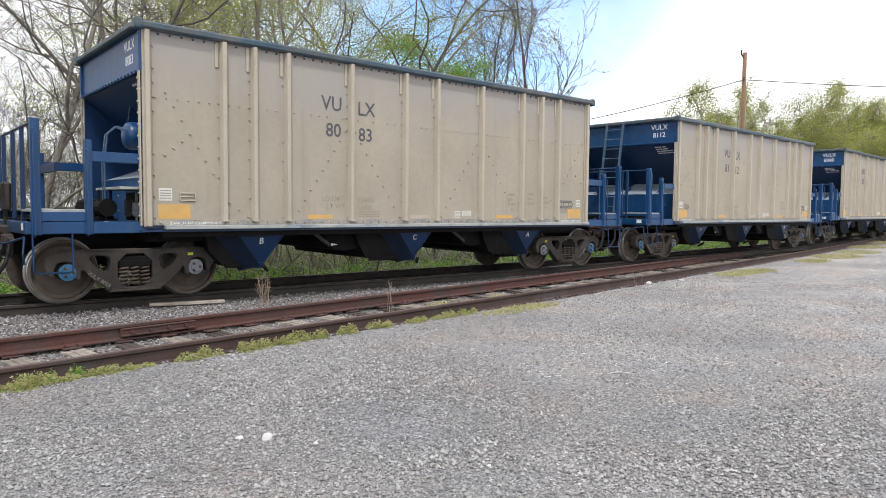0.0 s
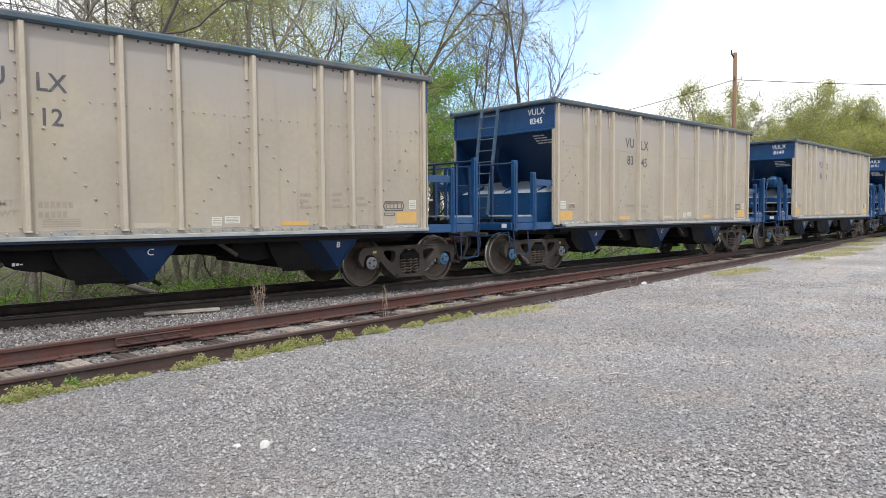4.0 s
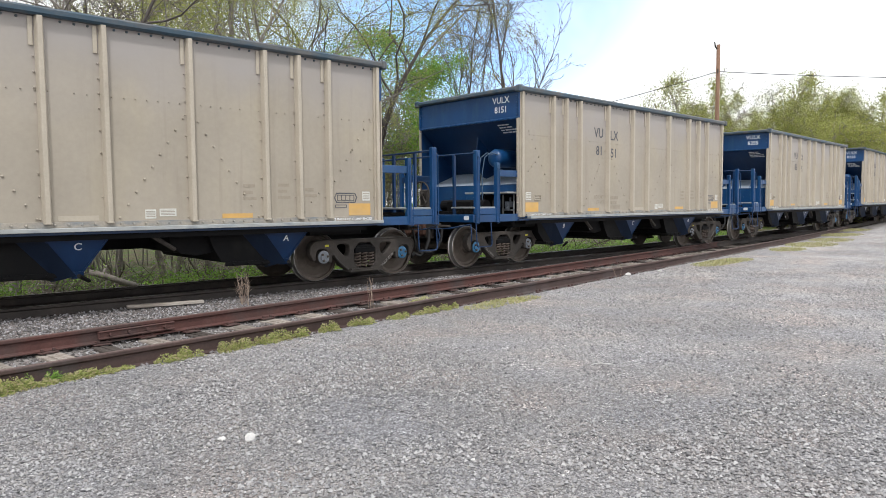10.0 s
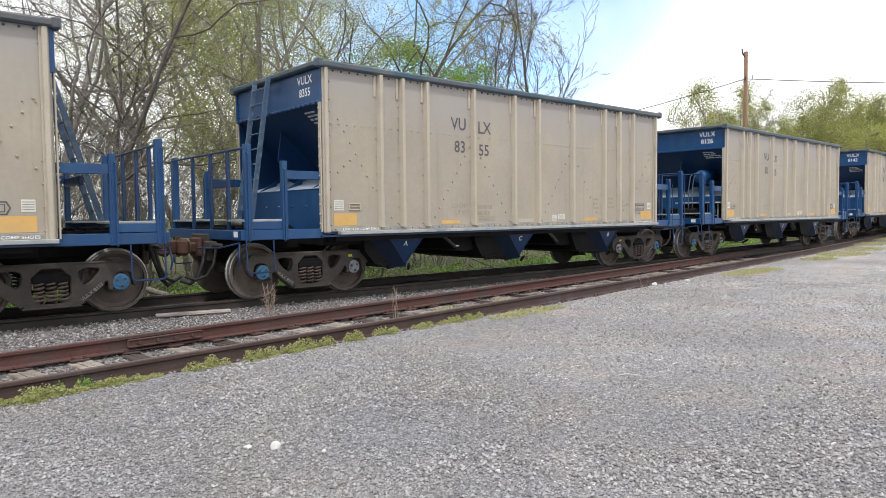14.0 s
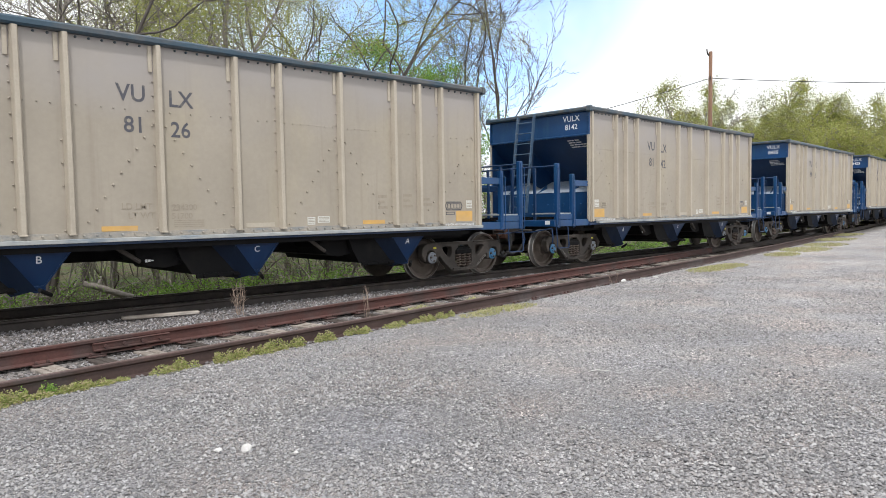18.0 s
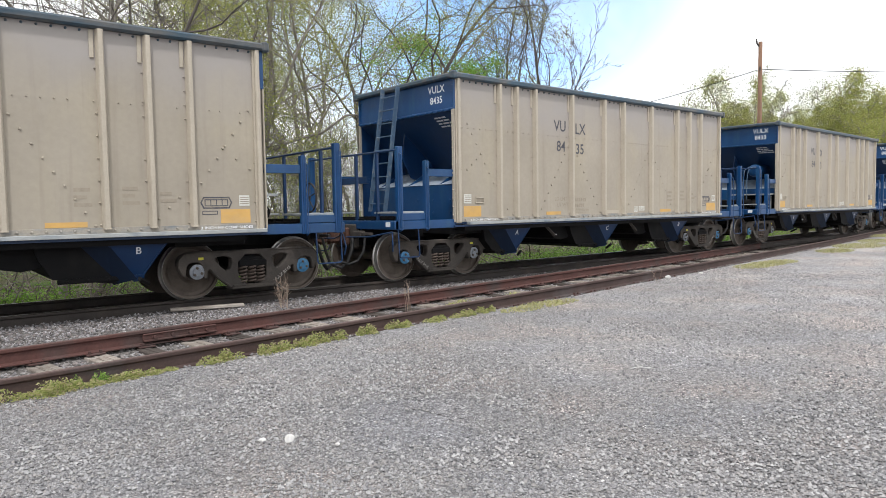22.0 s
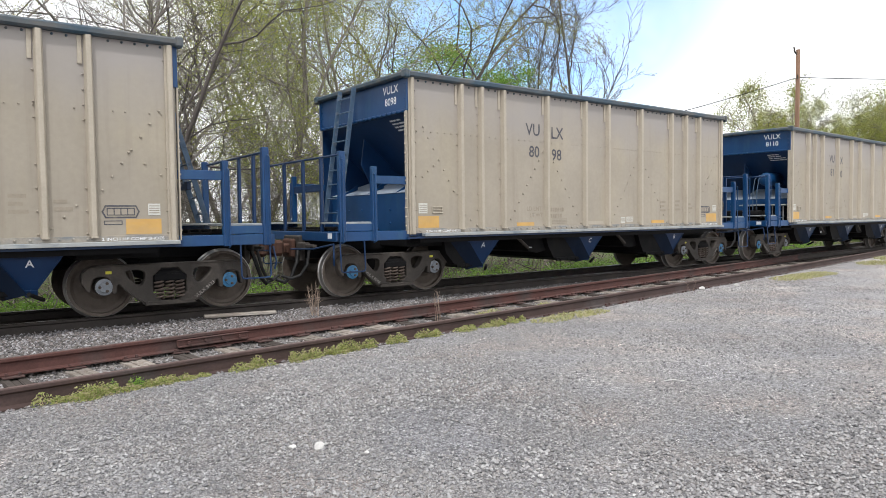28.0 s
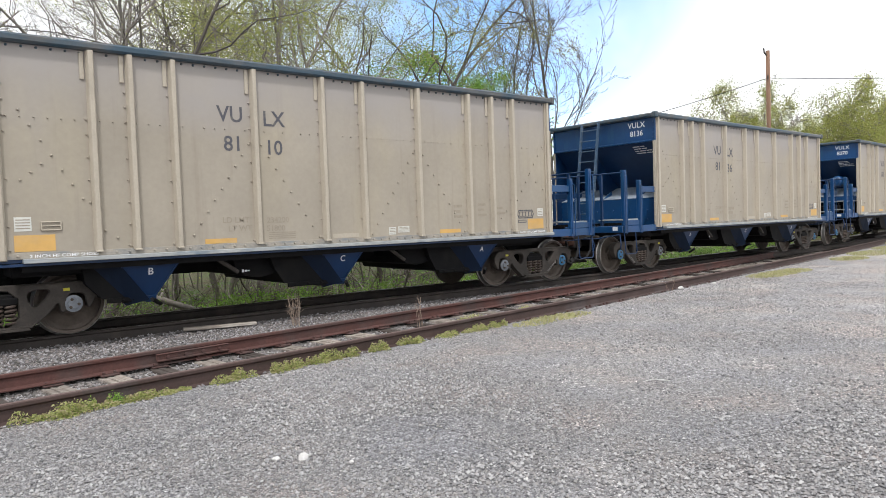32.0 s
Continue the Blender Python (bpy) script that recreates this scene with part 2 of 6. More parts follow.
def greyer_top(mt, colour, z0, z1):
    """Greyer tone on the upper part of a sheet, uneven along its edge."""
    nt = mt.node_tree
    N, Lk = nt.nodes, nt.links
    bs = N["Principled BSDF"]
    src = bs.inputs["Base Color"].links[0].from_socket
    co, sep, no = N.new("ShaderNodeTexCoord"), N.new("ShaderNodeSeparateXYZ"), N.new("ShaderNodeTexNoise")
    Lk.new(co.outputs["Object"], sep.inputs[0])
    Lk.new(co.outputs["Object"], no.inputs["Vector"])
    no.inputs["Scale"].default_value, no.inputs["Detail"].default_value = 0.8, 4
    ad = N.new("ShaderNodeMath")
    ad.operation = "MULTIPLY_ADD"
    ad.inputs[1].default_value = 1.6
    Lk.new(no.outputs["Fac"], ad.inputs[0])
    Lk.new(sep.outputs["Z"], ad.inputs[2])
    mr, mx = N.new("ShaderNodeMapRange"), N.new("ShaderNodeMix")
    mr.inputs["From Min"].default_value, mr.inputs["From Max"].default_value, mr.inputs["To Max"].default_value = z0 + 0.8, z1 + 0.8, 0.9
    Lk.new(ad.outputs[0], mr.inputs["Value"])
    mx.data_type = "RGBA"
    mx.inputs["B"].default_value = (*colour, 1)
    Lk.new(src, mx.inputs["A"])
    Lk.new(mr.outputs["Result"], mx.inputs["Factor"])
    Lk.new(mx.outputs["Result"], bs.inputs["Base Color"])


greyer_top(BEIGE, (0.342, 0.319, 0.306), 2.75, 3.65)
BEIGE_RIB = material("beige_rib_paint", (0.435, 0.388, 0.318), 0.58, 0, grain=((2.0, 0.08, 3), (30, 0.06, 4)), two=((0.36, 0.31, 0.25), (8, 8, 1.2), 0.58, 0.85))
BLUE = material("blue_paint", (0.0055, 0.050, 0.155), 0.36, 0, grain=((1.2, 0.18, 3), (25, 0.08, 4)), two=((0.020, 0.078, 0.165), (4, 4, 1.0), 0.5, 0.8), per_object=0.08)
# the same blue made darker: shade of recessed plates is in the colour
BLUE_DARK_SHADED = material("dark_shaded_blue_paint", (0.0035, 0.028, 0.092), 0.40, 0, grain=((1.5, 0.2, 3),), two=((0.010, 0.040, 0.115), (5, 5, 0.8), 0.55, 0.8))
# near-black navy: the shade on the hopper flanks is put into the colour
NAVY_SHADED = material("navy_shadowed_plate_paint", (0.003, 0.011, 0.030), 0.45, 0, grain=((1.5, 0.2, 3),), two=((0.008, 0.026, 0.06), (5, 5, 0.8), 0.55, 0.8), spec=0.3)
# dusty blue with the sky's pale reflection mixed into the colour
CHUTE_TOP = material("dusty_skylit_chute_paint", (0.31, 0.36, 0.43), 0.5, 0, grain=((3, 0.12, 4),), two=((0.16, 0.22, 0.32), (2, 2, 2), 0.5, 0.8))
LADDER = material("worn_pale_blue_paint", (0.065, 0.115, 0.185), 0.5, 0, grain=((6, 0.2, 4),), two=((0.2, 0.22, 0.24), 9, 0.55, 0.75))
CAP_RAIL = material("faded_blue_rail_paint", (0.032, 0.066, 0.098), 0.5, 0, grain=((2.0, 0.2, 4), (40, 0.1, 4)), two=((0.115, 0.108, 0.10), (1.5, 6, 6), 0.42, 0.7), per_object=0.12)
SILL_GREY = material("worn_grey_sill_paint", (0.36, 0.375, 0.375), 0.5, 0.1, grain=((4, 0.2, 4),), two=((0.17, 0.22, 0.27), (2, 6, 6), 0.5, 0.75))
FLANGE = material("worn_beige_flange_paint", (0.33, 0.30, 0.255), 0.6, 0, grain=((5, 0.15, 4), (40, 0.1, 4)), two=((0.20, 0.215, 0.225), (3, 8, 8), 0.45, 0.7))
BLACK = material("black_underframe_paint", (0.005, 0.005, 0.006), 0.75, 0, grain=((3, 0.3, 4),), dust=((0.012, 0.011, 0.010), 2.5, 0.5, 0.8), spec=0.2)
CASTING = material("dusty_cast_steel", (0.050, 0.043, 0.038), 0.8, 0.0, grain=((5, 0.25, 5), (40, 0.15, 4)), dust=((0.10, 0.083, 0.07), 3, 0.5, 0.8), bump=((40, 0.25, 0.01),))
WHEEL = material("dusty_wheel_steel", (0.118, 0.096, 0.080), 0.7, 0.2, grain=((6, 0.2, 4), (35, 0.12, 4)), dust=((0.075, 0.06, 0.05), 5, 0.5, 0.75))
TREAD = material("bright_wheel_tread", (0.42, 0.41, 0.40), 0.35, 0.8, grain=((20, 0.15, 3),))
CAP_BLUE = material("blue_bearing_cap_paint", (0.04, 0.17, 0.33), 0.5, 0, grain=((20, 0.2, 3),))
CAP_GREY = material("grey_bearing_cap_paint", (0.22, 0.24, 0.27), 0.5, 0.2, grain=((20, 0.2, 3),))
SPRING = material("rusty_spring_steel", (0.13, 0.10, 0.085), 0.65, 0.3, grain=((20, 0.25, 3),))
COUPLER = material("brown_rust_casting", (0.080, 0.038, 0.026), 0.8, 0.1, grain=((8, 0.3, 4), (50, 0.2, 4)), bump=((40, 0.2, 0.01),))
RUBBER = material("black_rubber", (0.015, 0.015, 0.016), 0.6)
LETTER_GREY = material("worn_grey_lettering", (0.082, 0.084, 0.102), 0.7, 0, two=((0.25, 0.22, 0.175), (6, 6, 6), 0.55, 0.8), grain=((30, 0.1, 3),))
LETTER_FAINT = material("faded_lettering", (0.315, 0.275, 0.22), 0.7, 0, grain=((20, 0.12, 3),))
LETTER_DULL = material("dusty_white_lettering", (0.30, 0.28, 0.26), 0.7, 0, two=((0.08, 0.07, 0.06), (14, 14, 14), 0.5, 0.7), grain=((25, 0.1, 3),))
LETTER_WHITE = material("white_lettering", (0.75, 0.76, 0.78), 0.6, 0, grain=((25, 0.1, 3),))
YELLOW = material("yellow_patch_paint", (0.60, 0.365, 0.115), 0.6, 0, grain=((5, 0.08, 3),), two=((0.52, 0.37, 0.20), (1.3, 1.3, 3), 0.45, 0.75), per_object=0.04)
WHITE_LABEL = material("white_label", (0.62, 0.62, 0.58), 0.5, 0, grain=((20, 0.08, 3),))
YELLOW_TAG = material("yellow_tag_paint", (0.6, 0.55, 0.05), 0.6)
RUST_RAIL = material("brown_rusted_rail", (0.098, 0.042, 0.036), 0.8, 0.1, grain=((3, 0.25, 5), (40, 0.2, 4)), two=((0.055, 0.042, 0.04), 1.5, 0.45, 0.7), bump=((50, 0.2, 0.004),))
DARK_RAIL = material("dark_main_rail", (0.040, 0.033, 0.030), 0.7, 0.2, grain=((3, 0.25, 5), (40, 0.2, 4)), two=((0.065, 0.05, 0.042), 2.0, 0.5, 0.7), bump=((50, 0.2, 0.004),))
NEAR_RAIL = material("grey_brown_rail", (0.066, 0.041, 0.037), 0.75, 0.1, grain=((3, 0.25, 5), (40, 0.2, 4)), two=((0.085, 0.075, 0.075), 0.8, 0.55, 0.75), bump=((50, 0.2, 0.004),))
RAIL_TOP = material("worn_rail_head", (0.16, 0.145, 0.135), 0.35, 0.7, grain=((6, 0.25, 4),))
RUST_HEAD = material("rusty_rail_head", (0.13, 0.088, 0.08), 0.7, 0.2, grain=((6, 0.25, 4),))
TIE = material("weathered_tie_wood", (0.22, 0.19, 0.165), 0.9, 0, grain=(((3, 60, 60), 0.3, 4), (3, 0.25, 4)), two=((0.38, 0.35, 0.32), (1.5, 12, 12), 0.45, 0.7), bump=(((3, 60, 60), 0.5, 0.01),), per_object=0.2)
TIE_DARK = material("dark_creosoted_tie_wood", (0.055, 0.045, 0.04), 0.9, 0, grain=(((3, 60, 60), 0.3, 4),), per_object=0.25, bump=(((3, 60, 60), 0.5, 0.01),))
BARK = material("grey_brown_bark", (0.25, 0.225, 0.20), 0.9, 0, grain=((3, 0.25, 4), ((30, 30, 5), 0.25, 4)), two=((0.29, 0.27, 0.25), 1.2, 0.5, 0.75), per_object=0.25, bump=(((14, 14, 3), 0.8, 0.03),))
BARK_DARK = material("dark_bark", (0.105, 0.092, 0.084), 0.9, 0, grain=((3, 0.25, 4), ((30, 30, 5), 0.25, 4)), per_object=0.25)
POLE_WOOD = material("brown_pole_wood", (0.20, 0.115, 0.075), 0.85, 0, grain=(((30, 30, 1.5), 0.25, 4),))
WIRE = material("black_wire", (0.02, 0.02, 0.02), 0.6)
LEAF = island_tones(material("young_green_leaves", (0.2, 0.25, 0.05), 0.6), [(0.377, 0.410, 0.106), (0.444, 0.463, 0.138), (0.309, 0.356, 0.088), (0.468, 0.472, 0.169), (0.243, 0.302, 0.069)], 0.5)
LEAF_BRIGHT = island_tones(material("bright_green_leaves", (0.1, 0.25, 0.04), 0.5), [(0.207, 0.384, 0.060), (0.256, 0.442, 0.078), (0.158, 0.317, 0.048), (0.315, 0.480, 0.102)], 0.5)
LEAF_OLIVE = island_tones(material("olive_buds", (0.2, 0.2, 0.05), 0.6), [(0.406, 0.420, 0.130), (0.470, 0.462, 0.169), (0.342, 0.386, 0.111), (0.423, 0.370, 0.169)], 0.5)
GRASS = island_tones(material("roadside_grass", (0.15, 0.2, 0.05), 0.6), [(0.33, 0.38, 0.11), (0.42, 0.44, 0.15), (0.27, 0.33, 0.09), (0.47, 0.45, 0.21), (0.37, 0.41, 0.13)], 0.4)
DRY = island_tones(material("dry_stalks", (0.4, 0.3, 0.2), 0.8), [(0.36, 0.27, 0.21), (0.28, 0.21, 0.17), (0.44, 0.35, 0.28)], 0.2)
DRY_GRASS = island_tones(material("dry_grass", (0.4, 0.35, 0.2), 0.8), [(0.40, 0.40, 0.17), (0.46, 0.43, 0.23), (0.34, 0.37, 0.14), (0.50, 0.45, 0.28)], 0.3)
LEAF_DENSE = island_tones(material("olive_young_leaves", (0.3, 0.3, 0.1), 0.6), [(0.403, 0.426, 0.130), (0.470, 0.476, 0.158), (0.326, 0.367, 0.102), (0.442, 0.406, 0.167), (0.365, 0.417, 0.121)], 0.5)
BRUSH_TWIG = island_tones(material("brush_twigs", (0.1, 0.08, 0.07), 0.9), [(0.16, 0.138, 0.115), (0.095, 0.08, 0.066), (0.26, 0.235, 0.205), (0.12, 0.098, 0.078)])
PEBBLE = island_tones(material("gravel_stones", (0.3, 0.3, 0.3), 0.85), [(0.27, 0.268, 0.276), (0.34, 0.336, 0.343), (0.19, 0.188, 0.195), (0.32, 0.307, 0.302), (0.38, 0.376, 0.38), (0.21, 0.205, 0.21), (0.30, 0.286, 0.28), (0.42, 0.416, 0.418), (0.29, 0.287, 0.294), (0.15, 0.15, 0.156), (0.25, 0.248, 0.255), (0.35, 0.347, 0.352), (0.23, 0.223, 0.226), (0.28, 0.272, 0.264)])
COARSE = island_tones(material("coarse_gravel_stones", (0.3, 0.3, 0.3), 0.85), [(0.27, 0.266, 0.272), (0.16, 0.158, 0.163), (0.38, 0.374, 0.378), (0.21, 0.203, 0.206), (0.33, 0.315, 0.31), (0.45, 0.443, 0.446)])
BALLAST = island_tones(material("ballast_stones", (0.2, 0.2, 0.2), 0.85), [(0.198, 0.189, 0.199), (0.286, 0.275, 0.283), (0.132, 0.124, 0.126), (0.237, 0.209, 0.204), (0.374, 0.363, 0.373), (0.159, 0.143, 0.135), (0.099, 0.092, 0.091)])
CLOVER = island_tones(material("small_weed_leaves", (0.3, 0.35, 0.1), 0.6), [(0.38, 0.42, 0.14), (0.48, 0.49, 0.21), (0.28, 0.34, 0.10), (0.54, 0.50, 0.27), (0.41, 0.45, 0.16), (0.50, 0.42, 0.27), (0.22, 0.26, 0.09)], 0.45)
WHITE_STONE = material("white_stone", (0.58, 0.57, 0.56), 0.85, 0, grain=((20, 0.12, 4),), bump=((30, 0.4, 0.01),))


# ---- ground ----
def ground_material():
    """Gravel lot, ballast bed and the leaf litter of the wood, by the plan."""
    mt = bpy.data.materials.new("ground_surface")
    mt.use_nodes = True
    nt = mt.node_tree
    N, Lk = nt.nodes, nt.links
    bs = N["Principled BSDF"]
    bs.inputs["Roughness"].default_value = 0.9
    bs.inputs["Specular IOR Level"].default_value = 0.25
    co = N.new("ShaderNodeTexCoord")

    def nz(scale, detail=4, kind="ShaderNodeTexNoise"):
        n = N.new(kind)
        n.inputs["Scale"].default_value = scale
        if kind == "ShaderNodeTexNoise":
            n.inputs["Detail"].default_value = detail
        Lk.new(co.outputs["Object"], n.inputs["Vector"])
        return n

    def ramp(src, stops):
        r = N.new("ShaderNodeValToRGB")
        while len(r.color_ramp.elements) < len(stops):
            r.color_ramp.elements.new(0.5)
        for i, (p, c) in enumerate(stops):
            r.color_ramp.elements[i].position = p
            r.color_ramp.elements[i].color = (*c, 1)
        Lk.new(src, r.inputs["Fac"])
        return r.outputs["Color"]

    def mix(a, b, fac, mode="MIX"):
        m = N.new("ShaderNodeMix")
        m.data_type, m.blend_type = "RGBA", mode
        for key, val in (("A", a), ("B", b)):
            if isinstance(val, tuple):
                m.inputs[key].default_value = (*val, 1)
            else:
                Lk.new(val, m.inputs[key])
        if isinstance(fac, float):
            m.inputs["Factor"].default_value = fac
        else:
            Lk.new(fac, m.inputs["Factor"])
        return m.outputs["Result"]

    def mathn(op, a, b):
        m = N.new("ShaderNodeMath")
        m.operation = op
        for i, val in enumerate((a, b)):
            if isinstance(val, (int, float)):
                m.inputs[i].default_value = val
            else:
                Lk.new(val, m.inputs[i])
        return m.outputs[0]

    pos = N.new("ShaderNodeSeparateXYZ")
    Lk.new(co.outputs["Object"], pos.inputs[0])
    # crushed stone: cells of many greys, fines between them
    vo = nz(78, kind="ShaderNodeTexVoronoi")
    cell = N.new("ShaderNodeSeparateColor")
    Lk.new(vo.outputs["Color"], cell.inputs[0])
    stones = ramp(cell.outputs[0], [(0.0, (0.09, 0.09, 0.097)), (0.35, (0.21, 0.208, 0.216)), (0.7, (0.31, 0.306, 0.312)), (0.9, (0.44, 0.435, 0.44)), (1.0, (0.66, 0.66, 0.66))])
    vo2 = nz(150, kind="ShaderNodeTexVoronoi")
    cell2 = N.new("ShaderNodeSeparateColor")
    Lk.new(vo2.outputs["Color"], cell2.inputs[0])
    fines = ramp(cell2.outputs[0], [(0.0, (0.13, 0.13, 0.138)), (0.6, (0.245, 0.245, 0.252)), (1.0, (0.40, 0.395, 0.39))])
    where = ramp(nz(3.0, 5).outputs["Fac"], [(0.40, (0, 0, 0)), (0.62, (1, 1, 1))])
    gravel = mix(fines, stones, where)
    tone = ramp(nz(0.35, 5).outputs["Fac"], [(0.3, (1.05, 1.045, 1.045)), (0.5, (1.32, 1.305, 1.295)), (0.70, (1.6, 1.565, 1.53))])
    gravel = mix(gravel, tone, 1.0, "MULTIPLY")
    gaps = ramp(vo.outputs["Distance"], [(0.25, (1.12, 1.12, 1.12)), (0.75, (0.62, 0.61, 0.60))])      # dark fines between stones, with the gaps' shade put into the colour
    gravel = mix(gravel, gaps, 1.0, "MULTIPLY")
    clumps = ramp(nz(21, 3).outputs["Fac"], [(0.34, (0.74, 0.735, 0.74)), (0.5, (1.0, 1.0, 1.0)), (0.66, (1.24, 1.235, 1.23))])       # drifts of darker and paler stone
    gravel = mix(gravel, clumps, 1.0, "MULTIPLY")
    hues = ramp(nz(0.9, 4).outputs["Fac"], [(0.35, (0.97, 0.99, 1.03)), (0.5, (1.0, 1.0, 1.0)), (0.65, (1.07, 1.0, 0.96))])
    gravel = mix(gravel, hues, 1.0, "MULTIPLY")
    # place along x, broken up by noise
    worn = mathn("ADD", pos.outputs["X"], mathn("MULTIPLY", nz(0.6, 4).outputs["Fac"], 6.0))
    wr = N.new("ShaderNodeMapRange")
    wr.inputs["From Min"].default_value, wr.inputs["From Max"].default_value = 4.0, 15.0
    Lk.new(worn, wr.inputs["Value"])
    gravel = mix(gravel, mix((0.90, 0.90, 0.905), (1.32, 1.305, 1.29), wr.outputs["Result"]), 1.0, "MULTIPLY")      # paler towards larger x
    # distance across the track, following the bend
    sep = N.new("ShaderNodeSeparateXYZ")
    Lk.new(co.outputs["Object"], sep.inputs[0])
    x2 = mathn("MULTIPLY", sep.outputs["X"], sep.outputs["X"])
    x2 = mathn("MULTIPLY", x2, KAP / 2)
    x2 = mathn("MINIMUM", x2, 5.0)
    across = mathn("SUBTRACT", mathn("SUBTRACT", sep.outputs["Y"], x2), mathn("MULTIPLY", nz(1.6, 4).outputs["Fac"], 0.9))

    def step(a, b, src=None):
        r = N.new("ShaderNodeMapRange")
        r.inputs["From Min"].default_value, r.inputs["From Max"].default_value = a, b
        r.interpolation_type = "SMOOTHSTEP"
        Lk.new(src or across, r.inputs["Value"])
        return r.outputs["Result"]

    vb = nz(24, kind="ShaderNodeTexVoronoi")
    cb = N.new("ShaderNodeSeparateColor")
    Lk.new(vb.outputs["Color"], cb.inputs[0])
    bal = ramp(cb.outputs[0], [(0.0, (0.09, 0.085, 0.08)), (0.5, (0.19, 0.178, 0.172)), (1.0, (0.33, 0.31, 0.30))])
    # soil between gravel and siding
    slant = mathn("SUBTRACT", mathn("SUBTRACT", sep.outputs["Y"], mathn("MULTIPLY", sep.outputs["X"], 0.155)), mathn("MULTIPLY", nz(2.2, 4).outputs["Fac"], 0.5))
    soil = mix((0.12, 0.09, 0.075), (0.19, 0.155, 0.13), nz(14, 5).outputs["Fac"])
    col = mix(gravel, soil, step(6.30, 6.60, slant))
    col = mix(col, bal, step(6.62, 6.80, slant))
    col = mix(col, bal, step(8.9, 9.8))
    wood = mix((0.13, 0.105, 0.065), (0.10, 0.155, 0.035), ramp(nz(1.1, 5).outputs["Fac"], [(0.42, (0, 0, 0)), (0.6, (1, 1, 1))]))
    wood = mix(wood, (0.05, 0.055, 0.025), ramp(nz(9, 5).outputs["Fac"], [(0.45, (0, 0, 0)), (0.7, (1, 1, 1))]))
    col = mix(col, wood, step(13.6, 14.6))
    Lk.new(col, bs.inputs["Base Color"])
    bp = N.new("ShaderNodeBump")
    bp.inputs["Strength"].default_value, bp.inputs["Distance"].default_value = 0.9, 0.014
    hgt = mathn("ADD", vo.outputs["Distance"], mathn("MULTIPLY", vo2.outputs["Distance"], 0.5))
    Lk.new(hgt, bp.inputs["Height"])
    bp.invert = True
    Lk.new(bp.outputs["Normal"], bs.inputs["Normal"])
    return mt


def ground_z(x, y):
    d = y - main_y(x)
    z = rise(x)
    if d > 2.2:                                     # bank behind the main track
        z -= 0.55 * min((d - 2.2) / 3.0, 1.0)
    e = abs(d + siding_gap(x))                      # bed of the siding lies a little lower
    z -= 0.085 * min(max((0.90 - e) / 0.25, 0.0), 1.0)
    z += 0.012 * noise.noise(Vector((x * 0.5, y * 0.5, 0))) + 0.02 * noise.noise(Vector((x * 0.13, y * 0.13, 4)))
    return z


def build_ground():
    xs = np.concatenate([[-900, -400, -150, -60, -25, -12], np.arange(-6, 60, 0.5), [66, 75, 90, 130, 220, 450, 900]])
    ys = np.concatenate([[-900, -300, -80, -25, -10, -4], np.arange(0, 6, 0.25), np.arange(6, 14, 0.125), np.arange(14, 22, 0.25), [24, 27, 32, 40, 60, 110, 250, 500, 900]])
    vs = [(float(x), float(y), ground_z(min(max(x, -60), 90), min(max(y, -10), 60))) for y in ys for x in xs]
    n = len(xs)
    fs = [(j * n + i, j * n + i + 1, (j + 1) * n + i + 1, (j + 1) * n + i) for j in range(len(ys) - 1) for i in range(n - 1)]
    me = bpy.data.meshes.new("ground")
    me.from_pydata(vs, [], fs)
    me.materials.append(ground_material())
    me.polygons.foreach_set("use_smooth", [True] * len(fs))
    tagged(new("ground", me), "grey gravel lot running into ballast and leaf litter", "ground", kind="structure")


build_ground()

# ---- tracks ----
RAIL_H = 0.178


def rail_shape(path, head_m=1):
    """A flat-bottomed rail along points of its top."""
    prof = [(-0.070, -RAIL_H), (0.070, -RAIL_H), (0.070, -RAIL_H + 0.012), (0.016, -RAIL_H + 0.030), (0.010, -0.055), (0.030, -0.042),
            (0.036, -0.035), (0.036, -0.008), (0.026, 0.0), (-0.026, 0.0), (-0.036, -0.008), (-0.036, -0.035), (-0.030, -0.042), (-0.010, -0.055), (-0.016, -RAIL_H + 0.030), (-0.070, -RAIL_H + 0.012)]
    s, n = Shape(), len(prof)
    pts = [Vector(p) for p in path]
    vs, fs, ms = [], [], []
    for i, p in enumerate(pts):
        d = (pts[min(i + 1, len(pts) - 1)] - pts[max(i - 1, 0)]).normalized()
        side = Vector((d.y, -d.x, 0)).normalized()
        for a, b in prof:
            vs.append(p + side * a + Vector((0, 0, b)))
    for i in range(len(pts) - 1):
        for k in range(n):
            fs.append((i * n + k, i * n + (k + 1) % n, (i + 1) * n + (k + 1) % n, (i + 1) * n + k))
            ms.append(head_m if k == 8 else 0)
    fs.append(tuple(range(n)))
    fs.append(tuple(reversed([(len(pts) - 1) * n + k for k in range(n)])))
    ms += [0, 0]
    s.v, s.f, s.m = vs, fs, ms
    return s


def track_points(offset, x0, x1, step=1.0, gap=False):
    out, x = [], x0
    while x <= x1 + 1e-6:
        y = main_y(x) + offset - (siding_gap(x) if gap else 0)
        out.append((x, y, RAIL + rise(x)))
        x += step
    return out


